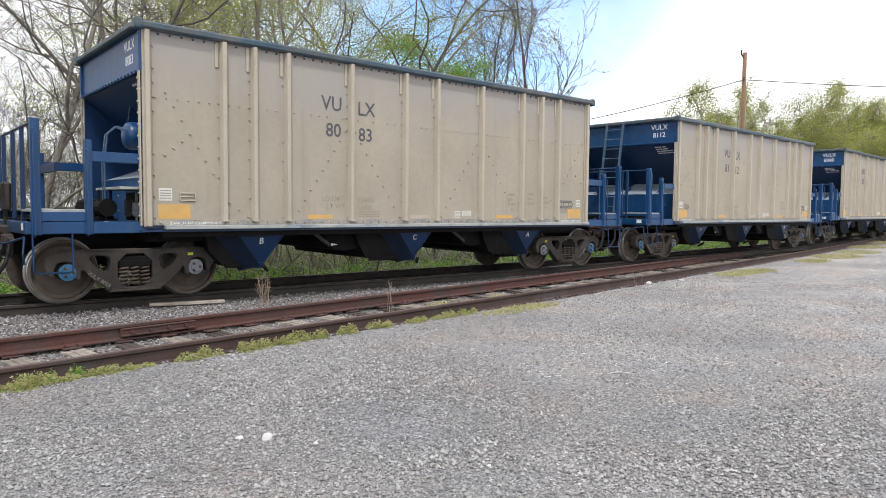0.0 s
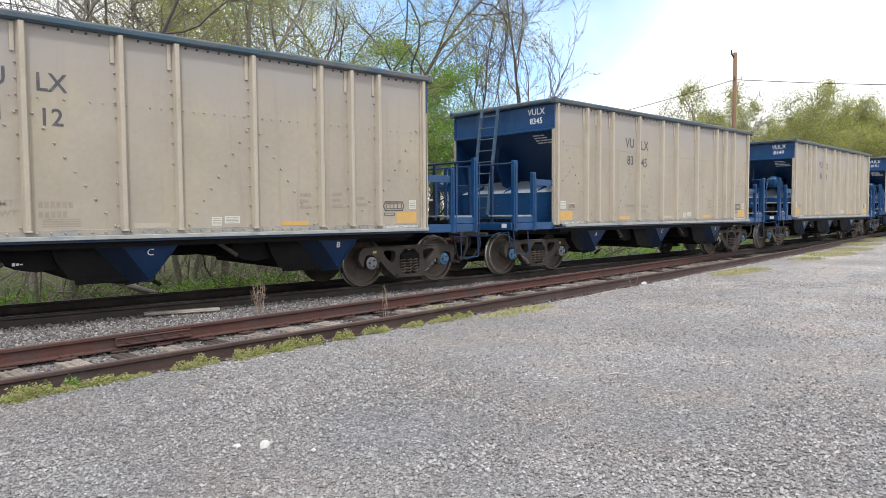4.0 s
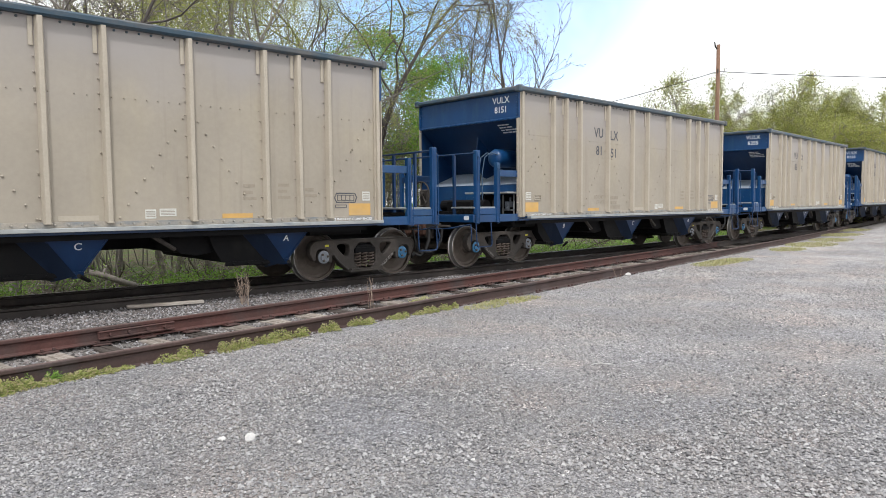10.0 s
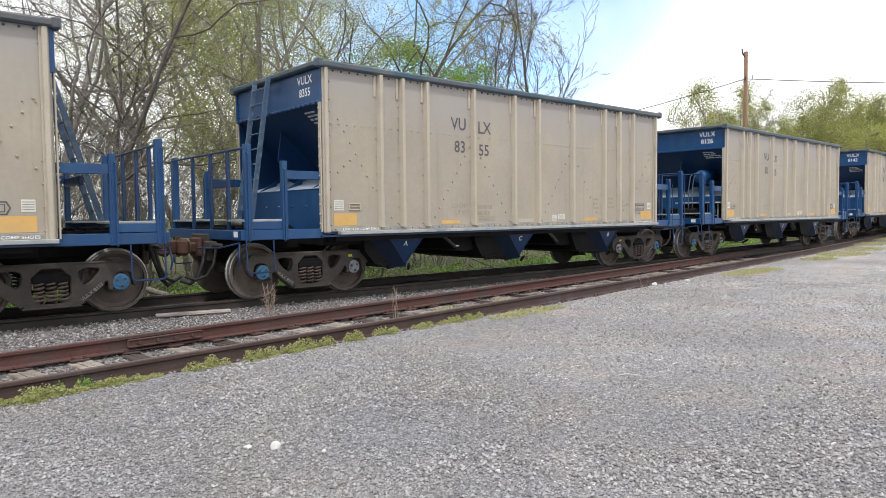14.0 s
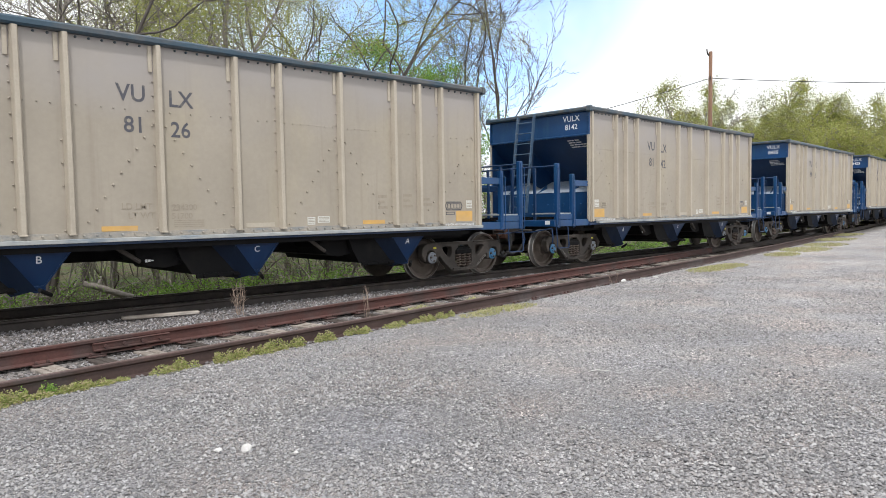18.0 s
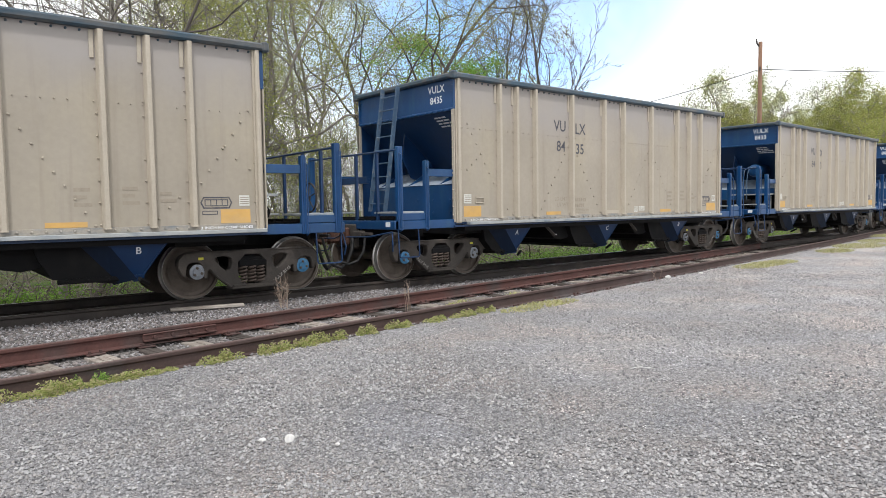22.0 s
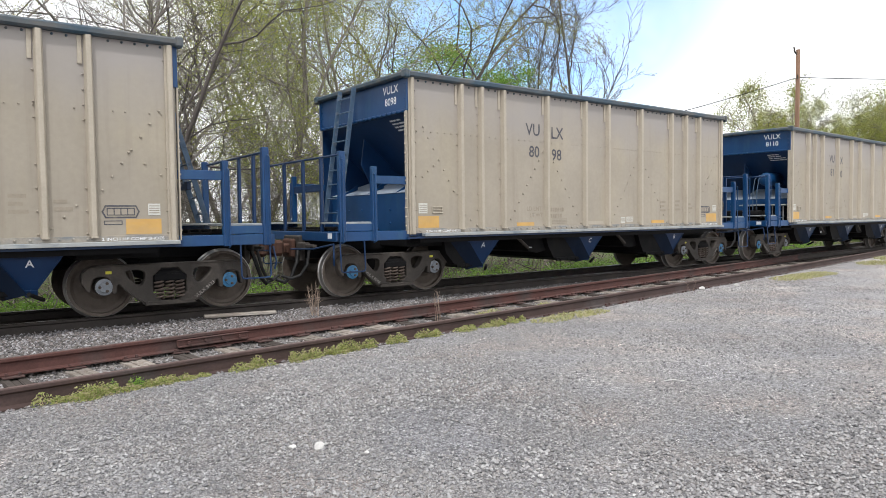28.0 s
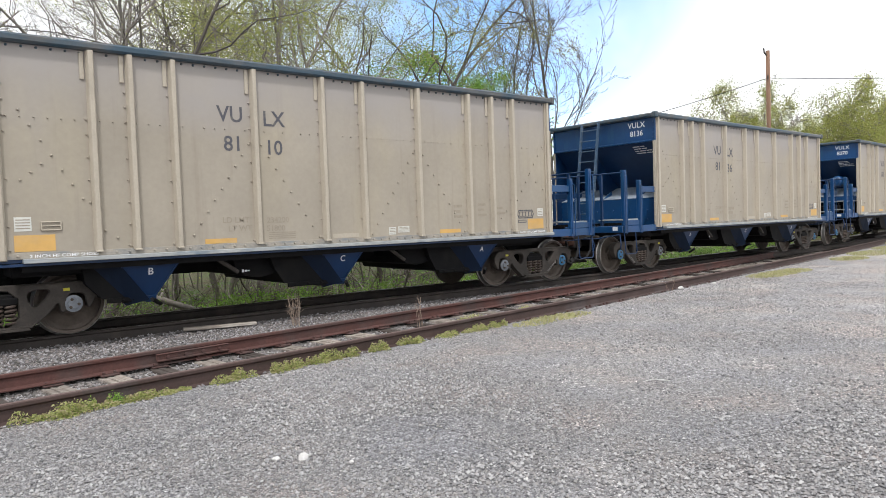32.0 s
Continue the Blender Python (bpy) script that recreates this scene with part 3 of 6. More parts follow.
main_track = thing("main_track", "straight and curving main railway track of dark steel rails", "railway track", kind="structure")
siding_track = thing("siding_track", "rusty siding track that joins the main track", "railway track", kind="structure")
GAUGE = 0.7525
part("rail", rail_shape(track_points(-GAUGE, -60, 240, 1.0)), [DARK_RAIL, RAIL_TOP], main_track, "dark steel rail with a worn head")
part("rail", rail_shape(track_points(GAUGE, -60, 240, 1.0)), [DARK_RAIL, RAIL_TOP], main_track, "dark steel rail with a worn head")
part("rail", rail_shape(track_points(-GAUGE, -30, 39, 1.0, True)), [NEAR_RAIL, RUST_HEAD], siding_track, "dark grey-brown rail")
part("rail", rail_shape(track_points(GAUGE, -30, 26, 1.0, True)), [RUST_RAIL, RUST_HEAD], siding_track, "brown rusted rail")


def heading(x, gap=False):
    a = bend(x)[1]
    if gap:
        a -= (siding_gap(x + 0.1) - siding_gap(x - 0.1)) / 0.2
    return math.degrees(math.atan(a))


def build_ties():
    rnd = random.Random(3)
    meshes = []
    for k in range(4):                               # four worn variants
        s = Shape()
        for a, e in ((-0.115, -0.04), (-0.036, 0.03), (0.034, 0.115)):        # split along the grain
            s.box(a, e, -1.3 + rnd.uniform(0, .08), 1.3 - rnd.uniform(0, .08), -0.16, rnd.uniform(-.018, 0.004), 0.010)
        s.v = [(x + rnd.uniform(-.006, .006), y + rnd.uniform(-.03, .03), z + rnd.uniform(-.010, .006)) for x, y, z in s.v]
        meshes.append(s)
    old = [m.mesh("tie", TIE) for m in meshes]
    dark = [m.mesh("tie", TIE_DARK) for m in meshes]
    plate = Shape()
    plate.box(-0.10, 0.10, -0.14, 0.14, 0.0, 0.018, 0.004)
    for sx in (-1, 1):
        plate.box(sx * 0.06 - 0.014, sx * 0.06 + 0.014, -0.105, -0.073, 0.018, 0.052, 0.005)
        plate.box(sx * 0.06 - 0.014, sx * 0.06 + 0.014, 0.073, 0.105, 0.018, 0.052, 0.005)
    plate_me = plate.mesh("tie_plate", RUST_RAIL)
    x = -4.0
    while x < 34.5:
        y = main_y(x) - siding_gap(x)
        a = heading(x, True) + rnd.uniform(-1.5, 1.5)
        m = pose(x, y + rnd.uniform(-.04, .04), RAIL + rise(x) - RAIL_H - 0.016 + rnd.uniform(-.012, .004), rnd.uniform(-.4, .4), rnd.uniform(-1, 1), a)
        tie = part("tie", rnd.choice(old if rnd.random() < 0.75 else dark), None, siding_track, at=m)
        if x < 20:
            for o in (-GAUGE, GAUGE):
                part("tie_plate", plate_me, None, tie, at=pose(0, o, 0.0))
        x += 0.56 + rnd.uniform(-.05, .06)
    x = -4.0
    while x < 60:
        m = pose(x, main_y(x), RAIL + rise(x) - RAIL_H - 0.016 + rnd.uniform(-.01, .004), 0, 0, heading(x) + rnd.uniform(-1, 1))
        part("tie", rnd.choice(dark), None, main_track, at=m)
        x += 0.52 + rnd.uniform(-.03, .03)


# ---- the cars ----
FONT_CACHE = {}


def lettering_mesh(text, size, mt):
    """Flat letters, centred, in the x-z plane and facing -y."""
    k = (text, size, mt.name)
    if k not in FONT_CACHE:
        cu = bpy.data.curves.new("lettering", "FONT")
        cu.body, cu.size, cu.align_x, cu.align_y = text, size, "CENTER", "CENTER"
        cu.resolution_u = 3
        cu.offset = size * 0.012
        ob = bpy.data.objects.new("lettering", cu)
        me = bpy.data.meshes.new_from_object(ob)
        me.name = "lettering"
        bpy.data.objects.remove(ob)
        bpy.data.curves.remove(cu)
        me.materials.clear()
        me.materials.append(mt)
        FONT_CACHE[k] = me
    return FONT_CACHE[k]


def single_letters(text, size, mt):
    """The letters of a word as meshes of their own."""
    k = (text, size, mt.name, "single")
    if k not in FONT_CACHE:
        whole, out = lettering_mesh(text, size, mt), []
        left = set(range(len(whole.polygons)))
        owners = {}
        for p in whole.polygons:
            for v in p.vertices:
                owners.setdefault(v, []).append(p.index)
        while left:
            todo, faces = [left.pop()], []
            while todo:
                f = todo.pop()
                faces.append(f)
                for v in whole.polygons[f].vertices:
                    for g in owners[v]:
                        if g in left:
                            left.remove(g)
                            todo.append(g)
            ids = sorted({v for f in faces for v in whole.polygons[f].vertices})
            at = {v: i for i, v in enumerate(ids)}
            me = bpy.data.meshes.new("letter")
            me.from_pydata([tuple(whole.vertices[v].co) for v in ids], [], [tuple(at[v] for v in whole.polygons[f].vertices) for f in faces])
            me.materials.append(mt)
            out.append(me)
        FONT_CACHE[k] = out
    return FONT_CACHE[k]


def lettering(text, size, mt, parent, x, y, z, stretch=1.0, lean=0.0, turn=0.0, label=""):
    m = pose(x, y, z, 90, 0, turn) @ pose(0, 0, 0, 0, 0, lean) @ Matrix.Diagonal((stretch, 1, 1, 1))
    if size > 0.3:                                    # large letters one by one
        for me in single_letters(text, size, mt):
            part("letter", me, None, parent, label or "worn grey painted letter", at=m)
        return None
    ob = part("lettering", lettering_mesh(text, size, mt), None, parent, label or "painted lettering", at=m)
    return tagged(ob, kind="stuff") if len(text) > 1 else ob


X0 = -BODY / 2                                       # local x of the left corner; z = 0 is the top of rail
STAKES = [0.09, 1.19, 1.68, 2.25, 3.45, 4.62, 5.38, 6.55, 7.74, 8.34, 8.91, 9.93]
Z_SILL, Z_TOP = 1.07, 3.86


def stud(s, x, y, z, ny, r=0.013, m=0):
    """A rivet head on a side: a low six-sided dome."""
    vs, n = [], 6
    for rr, o in ((r * 1.2, 0.0), (r * 1.05, 0.016), (0.0, 0.024)):
        for k in range(n if rr else 1):
            a = 2 * math.pi * k / n
            vs.append((x + rr * math.cos(a), y + ny * o, z + rr * math.sin(a)))
    fs = [(k, (k + 1) % n, n + (k + 1) % n, n + k) for k in range(n)] + [(n + k, n + (k + 1) % n, 2 * n) for k in range(n)]
    s.add(vs, fs, m)


def stud_x(s, x, y, z, nx, r=0.014):
    vs, n = [], 6
    for rr, o in ((r * 1.2, 0.0), (r * 1.05, 0.016), (0.0, 0.024)):
        for k in range(n if rr else 1):
            a = 2 * math.pi * k / n
            vs.append((x + nx * o, y + rr * math.cos(a), z + rr * math.sin(a)))
    fs = [(k, (k + 1) % n, n + (k + 1) % n, n + k) for k in range(n)] + [(n + k, n + (k + 1) % n, 2 * n) for k in range(n)]
    s.add(vs, fs)


def car_side(car, sy):
    """One side of the body: sheet, ribs, rivets. sy is -1 for the near side."""
    y = sy * HALF
    s = Shape()
    s.box(X0 + 0.02, -X0 - 0.02, min(y, y - sy * 0.012), max(y, y - sy * 0.012), Z_SILL + 0.05, Z_TOP)
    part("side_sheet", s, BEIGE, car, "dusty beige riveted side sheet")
    for i, sx in enumerate(STAKES):
        x = X0 + sx
        s = Shape()
        w = 0.055
        d0, d1 = y, y + sy * 0.085
        if i in (0, len(STAKES) - 1):                # corner posts: an angle
            s.box(x - 0.07, x + 0.045, min(d0, y + sy * 0.03), max(d0, y + sy * 0.03), Z_SILL + 0.03, Z_TOP - 0.01, 0.004)
            s.box(x - 0.04, x + 0.03, min(y + sy * 0.03, y + sy * 0.075), max(y + sy * 0.03, y + sy * 0.075), Z_SILL + 0.03, Z_TOP - 0.01, 0.012)
        else:
            poly = [(-w, 0), (-w * 0.62, sy * 0.08), (-w * 0.45, sy * 0.09), (w * 0.45, sy * 0.09), (w * 0.62, sy * 0.08), (w, 0)]
            vs = [(x + a, y + b, Z_SILL + 0.11) for a, b in poly] + [(x + a, y + b, Z_TOP - 0.02) for a, b in poly]
            n = len(poly)
            s.add(vs, [(k, k + 1, n + k + 1, n + k) for k in range(n - 1)] + [tuple(range(n)), tuple(range(n, 2 * n))])
            s.box(x - 0.128, x - 0.072, min(y, y + sy * 0.02), max(y, y + sy * 0.02), Z_TOP - 0.40, Z_TOP - 0.03, 0.005)     # doubler
            s.box(x - w * 0.8, x + w * 0.8, min(y, y + sy * 0.10), max(y, y + sy * 0.10), Z_SILL + 0.095, Z_SILL + 0.118, 0.004)     # foot
        part("rib", s, BEIGE_RIB, car)
    s = Shape()
    rnd = random.Random(7)
    x = 0.2
    while x < BODY - 0.15:                            # seam across the sheet
        if min(abs(x - k) for k in STAKES) > 0.07 and rnd.random() < 0.7:
            stud(s, X0 + x, y, 2.925 - 0.005 * x, sy, 0.009)
        x += 0.155
    for k in STAKES:                                  # rows beside the ribs
        z = Z_SILL + 0.16
        while z < Z_TOP - 0.1:
            o = 0.075 if k > 5 else 0.078
            if rnd.random() < 0.8:
                stud(s, X0 + k - o if k > 0.5 else X0 + k + 0.08, y, z, sy, 0.013)
            z += 0.30 if z < 2.6 or z > 3.3 else 0.2
    x = 0.25
    while x < BODY - 0.2:
        if min(abs(x - k) for k in STAKES) > 0.11:
            stud(s, X0 + x, y, Z_TOP - 0.05, sy, 0.016, 1)
        x += 0.165
    # slanting rows where the hopper sheets meet the side
    rows = ((0.34, 3.01, 1.03, 1.88), (0.32, 2.12, 0.57, 2.33), (2.46, 1.34, 3.35, 2.70), (3.55, 2.70, 4.50, 1.24), (5.52, 1.24, 6.44, 2.68),
            (6.66, 2.65, 7.60, 1.22), (8.42, 1.30, 8.86, 1.75), (9.03, 1.81, 9.78, 2.92), (9.37, 2.33, 9.78, 2.03), (1.28, 1.45, 1.58, 1.24))
    for xa, za, xb, zb in rows:
        n = max(2, round(math.hypot(xb - xa, zb - za) / 0.207))
        for i in range(n + 1):
            f = i / n
            xx = xa + (xb - xa) * f
            if min(abs(xx - k) for k in STAKES) > 0.065:
                stud(s, X0 + xx, y, za + (zb - za) * f, sy, 0.0165)
    tagged(part("rivets", s, [BEIGE, CAP_RAIL], car), kind="stuff")
    # bottom flange with its bolts, and the side sill
    s = Shape()
    s.box(X0 + 0.05, -X0 - 0.05, min(y, y + sy * 0.012), max(y, y + sy * 0.012), Z_SILL + 0.045, Z_SILL + 0.125, 0.003)
    x = 0.25
    while x < BODY - 0.1:
        if min(abs(x - k) for k in STAKES) > 0.08 and min(abs(x - 0.78), abs(x - BODY + 0.62)) > 0.44:
            stud(s, X0 + x, y + sy * 0.012, Z_SILL + 0.085, sy, 0.017)
        x += 0.165
    part("bottom_flange", s, FLANGE, car, "worn beige-grey bolted flange")
    s = Shape()
    s.box(X0 + 0.30, -X0 - 0.02, min(y - sy * 0.12, y + sy * 0.10), max(y - sy * 0.12, y + sy * 0.10), Z_SILL - 0.012, Z_SILL + 0.045, 0.006)
    part("side_sill", s, SILL_GREY, car, "worn pale grey side sill")
    s = Shape()
    s.box(X0 - 0.02, -X0 + 0.02, min(y - sy * 0.22, y + sy * 0.02), max(y - sy * 0.22, y + sy * 0.02), Z_SILL - 0.05, Z_SILL - 0.014, 0.004)
    part("lower_sill", s, BLUE_DARK_SHADED, car)
    # top rail: a rounded box beam
    s = Shape()
    ya, yb = y - sy * 0.06, y + sy * 0.10
    s.box(X0 - 0.03, -X0 + 0.03, min(ya, yb), max(ya, yb), Z_TOP - 0.02, Z_TOP + 0.095, 0.028)
    part("top_rail", s, CAP_RAIL, car, "faded blue-grey top rail")


def car_panels(car):
    """Patches, label plates and small fittings on the near side."""
    y = -HALF

    def plate(x0, x1, z0, z1, mt, name, label, d=0.004):
        s = Shape()
        s.box(X0 + x0, X0 + x1, y - d, y, z0, z1)
        return part(name, s, mt, car, label)

    plate(0.22, 0.68, 1.21, 1.42, YELLOW, "yellow_patch", "yellow painted patch")
    plate(9.31, 9.77, 1.21, 1.42, YELLOW, "yellow_patch", "yellow painted patch")
    plate(2.62, 3.10, 1.205, 1.275, YELLOW, "yellow_patch", "small yellow painted patch")
    plate(4.75, 5.25, 1.205, 1.275, BEIGE_RIB, "yellow_patch", "overpainted pale patch")
    plate(7.0, 7.5, 1.205, 1.275, YELLOW, "yellow_patch", "small yellow painted patch")
    for x, z, w, h in ((0.23, 1.47, 0.19, 0.18), (9.60, 1.47, 0.16, 0.16), (5.86, 1.22, 0.15, 0.13), (6.06, 1.25, 0.24, 0.11)):
        lab = plate(x, x + w, z, z + h, WHITE_LABEL, "label_plate", "white stencilled label plate")
        s = Shape()
        for i in range(4):
            zz = z + h * (0.17 + 0.20 * i)
            s.box(X0 + x + w * 0.08, X0 + x + w * 0.92, y - 0.0065, y - 0.004, zz, zz + h * 0.07)
        tagged(part("lettering", s, LETTER_FAINT, lab, "rows of small grey print"), kind="stuff")
    yy = y - 0.004
    for txt, x, z in (("LD LMT", 3.10, 1.545), ("LT WT", 3.16, 1.415)):
        lettering(txt, 0.125, LETTER_FAINT, car, X0 + x, yy, z, label="faded weight lettering")
    for x in (0.78, BODY - 0.62):
        lettering("2 INCH HF COMP SHOES", 0.058, LETTER_WHITE, car, X0 + x, y - 0.018, Z_SILL + 0.075, 1.25)
    # card holder
    s = Shape()
    for a, b, c, d in ((0.52, 0.76, 1.575, 1.59), (0.52, 0.76, 1.47, 1.485), (0.52, 0.535, 1.47, 1.59), (0.745, 0.76, 1.47, 1.59), (0.52, 0.76, 1.525, 1.535)):
        s.box(X0 + a, X0 + b, y - 0.02, y, c, d, 0.003)
    part("card_holder", s, BEIGE_RIB, car, "beige card holder")
    # stencil frame at the other end
    s = Shape()
    zc = 1.52

    def stroke(pts, w=0.008):
        for (xa, za), (xb, zb) in zip(pts, pts[1:]):
            ln = math.hypot(xb - xa, zb - za)
            nx, nz = -(zb - za) / ln * w, (xb - xa) / ln * w
            ex_, ez_ = (xb - xa) / ln * w * 0.6, (zb - za) / ln * w * 0.6
            s.prism([(X0 + xa - ex_ + nx, za - ez_ + nz), (X0 + xb + ex_ + nx, zb + ez_ + nz), (X0 + xb + ex_ - nx, zb + ez_ - nz), (X0 + xa - ex_ - nx, za - ez_ - nz)], y - 0.004, y)

    stroke([(9.02, zc), (9.06, zc + 0.078), (9.44, zc + 0.078), (9.48, zc), (9.44, zc - 0.078), (9.06, zc - 0.078), (9.02, zc)], 0.010)
    stroke([(9.08, zc + 0.045), (9.42, zc + 0.045), (9.42, zc - 0.045), (9.08, zc - 0.045), (9.08, zc + 0.045)], 0.006)
    for k in range(1, 4):
        stroke([(9.08 + 0.085 * k, zc - 0.045), (9.08 + 0.085 * k, zc + 0.045)], 0.006)
    stroke([(9.04, zc - 0.125), (9.26, zc - 0.125), (9.26, zc - 0.172), (9.04, zc - 0.172), (9.04, zc - 0.125)], 0.005)
    part("stencil_frame", s, LETTER_GREY, car, "grey stencilled inspection frame")
    s = Shape()                                       # faded rows of small writing
    for x0, zs in ((3.62, (1.24, 1.27, 1.30, 1.33)), (7.35, (1.48, 1.58, 1.68)), (7.95, (1.50, 1.60, 1.70)), (8.45, (1.53, 1.63))):
        for i, z in enumerate(zs):
            h = 0.012 if x0 < 4 else 0.05
            w = 0.45 if x0 < 4 else (0.22, 0.16, 0.2)[i % 3]
            s.box(X0 + x0, X0 + x0 + w, y - 0.003, y, z, z + h)
    tagged(part("lettering", s, LETTER_FAINT, car, "faded unreadable lettering"), kind="stuff")


def end_cap(car, ex, kind):
    """One end: upper panel, slope sheet, platform, rails, coupler. ex is -1 for the left end, 1 for the right; kind A has the ladder."""
    def X(d):
        return ex * (-X0 + d)                         # d metres out from the body's corner

    def bx(s, d0, d1, y0, y1, z0, z1, c=0.0, m=0):
        a, b = sorted((X(d0), X(d1)))
        s.box(a, b, y0, y1, z0, z1, c, m)

    H = HALF
    s = Shape()
    bx(s, -0.05, -0.02, -H + 0.01, H - 0.01, 3.27, Z_TOP)
    bx(s, -0.05, 0.02, -H + 0.01, H - 0.01, 3.25, 3.30, 0.008)
    upper = part("upper_end_panel", s, BLUE, car, "bright blue upper end panel")
    s = Shape()
    bx(s, -0.08, 0.09, -H - 0.02, H + 0.02, Z_TOP - 0.01, Z_TOP + 0.095, 0.028)
    part("top_rail", s, CAP_RAIL, car, "faded blue-grey end rail")
    s = Shape()
    for k in range(19):
        stud_x(s, X(0.02), -H + 0.12 + k * (2 * H - 0.24) / 18, 3.275, ex, 0.018)
    for k in range(4):
        for yy in (-H + 0.06, H - 0.06):
            stud_x(s, X(-0.02), yy, 3.36 + k * 0.13, ex)
    tagged(part("rivets", s, BLUE, car), kind="stuff")
    for sy in (-1, 1):
        s = Shape()
        ya, yb = sorted((sy * (H - 0.04), sy * (H + 0.115)))
        bx(s, -0.02, 0.095, ya, yb, Z_TOP - 0.04, Z_TOP + 0.115, 0.025)
        part("corner_casting", s, CAP_RAIL, car, "dark top corner casting")
    # blue corner plate above and beige corner angle below
    for sy in (-1, 1):
        s = Shape()
        ya, yb = sorted((sy * (H - 0.01), sy * (H + 0.018)))
        bx(s, -0.10, 0.02, ya, yb, 3.27, Z_TOP - 0.01, 0.004)
        part("corner_plate", s, BLUE, car, "blue corner plate")
        s = Shape()
        ya, yb = sorted((sy * (H - (0.055 if sy < 0 else 0.0)), sy * (H + 0.02)))
        bx(s, 0.0, 0.02, ya, yb, Z_SILL + 0.04, 3.27, 0.004)
        for k in range(13):
            stud_x(s, X(0.02), sy * (H - 0.025), 1.25 + k * 0.16, ex, 0.015)
        part("corner_angle", s, BEIGE_RIB, car, "beige riveted corner angle")
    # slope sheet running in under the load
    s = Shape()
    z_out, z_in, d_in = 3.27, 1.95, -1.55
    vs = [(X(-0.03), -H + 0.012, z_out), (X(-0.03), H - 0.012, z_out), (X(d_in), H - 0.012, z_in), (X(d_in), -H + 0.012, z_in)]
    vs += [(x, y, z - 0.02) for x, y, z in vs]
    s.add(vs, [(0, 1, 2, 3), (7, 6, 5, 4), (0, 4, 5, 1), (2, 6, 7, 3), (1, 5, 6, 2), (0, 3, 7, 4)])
    # underside's shade comes from the darker blue
    slope = part("slope_sheet", s, BLUE_DARK_SHADED, car, "blue sloping end sheet, shade in its colour")
    for yy in ((0.35,) if kind == "A" else (-0.1,)):       # stiffening fins on the slope sheet
        s = Shape()
        poly = [(X(-0.30), 2.98), (X(-0.22), 2.45), (X(-0.45), 2.05), (X(-0.60), 2.0), (X(-1.2), 2.22)]
        s.prism(poly, yy - 0.012, yy + 0.012)
        part("gusset", s, BLUE_DARK_SHADED, car, "blue stiffening gusset, shade in its colour")
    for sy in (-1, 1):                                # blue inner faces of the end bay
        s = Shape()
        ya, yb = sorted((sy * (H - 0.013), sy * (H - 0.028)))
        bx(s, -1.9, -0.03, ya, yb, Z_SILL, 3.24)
        part("inner_sheet", s, BLUE_DARK_SHADED, car, "blue inner face of the end bay, shade in its colour")
    # chute box under the slope
    s = Shape()
    front, top = (-0.22, 1.86) if kind == "A" else (-0.36, 1.84)
    bx(s, -1.7, front, -H + 0.03, H - 0.03, Z_SILL, top, 0.01)
    part("chute_box", s, BLUE, car, "blue chute box under the slope sheet")
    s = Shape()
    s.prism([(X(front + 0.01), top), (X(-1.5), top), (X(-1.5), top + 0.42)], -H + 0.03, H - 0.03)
    part("chute_top", s, CHUTE_TOP, car, "dusty sloping chute top, paled by a painted sky reflection")
    rv = Shape()
    for k in range(6):
        yy = -H + 0.2 + k * 0.52
        s = Shape()
        if kind == "A" and k % 2:
            s.prism([(X(front), top), (X(front - 0.4), top), (X(front - 0.4), top + 0.24)], yy, yy + 0.02)
            part("gusset", s, BLUE, car)
        stud_x(rv, X(front), yy + 0.2, 1.3, ex, 0.02)
        stud_x(rv, X(front), yy + 0.2, 1.55, ex, 0.02)
    tagged(part("rivets", rv, BLUE, car), kind="stuff")
    # near-side web between corner and chute
    for sy in (-1, 1):
        s = Shape()
        ya, yb = sorted((sy * (H - 0.06), sy * (H - 0.03)))
        bx(s, front, -0.02, ya, yb, Z_SILL, 1.16)
        part("corner_web", s, BLUE, car)
    # platform
    s = Shape()
    for sy in (-1, 1):
        ya, yb = sorted((sy * (H - 0.10), sy * (H - 0.02)))
        bx(s, -0.05, 1.40, ya, yb, 1.01, 1.17, 0.008)
    bx(s, 1.32, 1.42, -H + 0.02, H - 0.02, 1.01, 1.17, 0.01)
    bx(s, 0.55, 0.65, -H + 0.1, H - 0.1, 1.03, 1.13)
    part("platform_frame", s, BLUE, car, "blue end platform frame")
    s = Shape()
    bx(s, -0.3, 1.32, -0.35, 0.35, 0.80, 1.03, 0.01)
    part("stub_sill", s, BLACK, car, "black stub sill under the platform")
    for sy in (-1, 1):
        s = Shape()
        ya, yb = sorted((sy * (H - 0.75), sy * (H - 0.06)))
        bx(s, 0.62, 1.36, ya, yb, 1.30, 1.335, 0.004)
        part("deck", s, SILL_GREY, car, "grey steel platform deck")
    for sy in (-1, 1):
        s = Shape()
        ya, yb = sorted((sy * (H - 0.05), sy * (H - 0.02)))
        bx(s, 0.62, 1.36, ya, yb, 1.18, 1.30, 0.004)
        part("toe_board", s, BLUE, car)
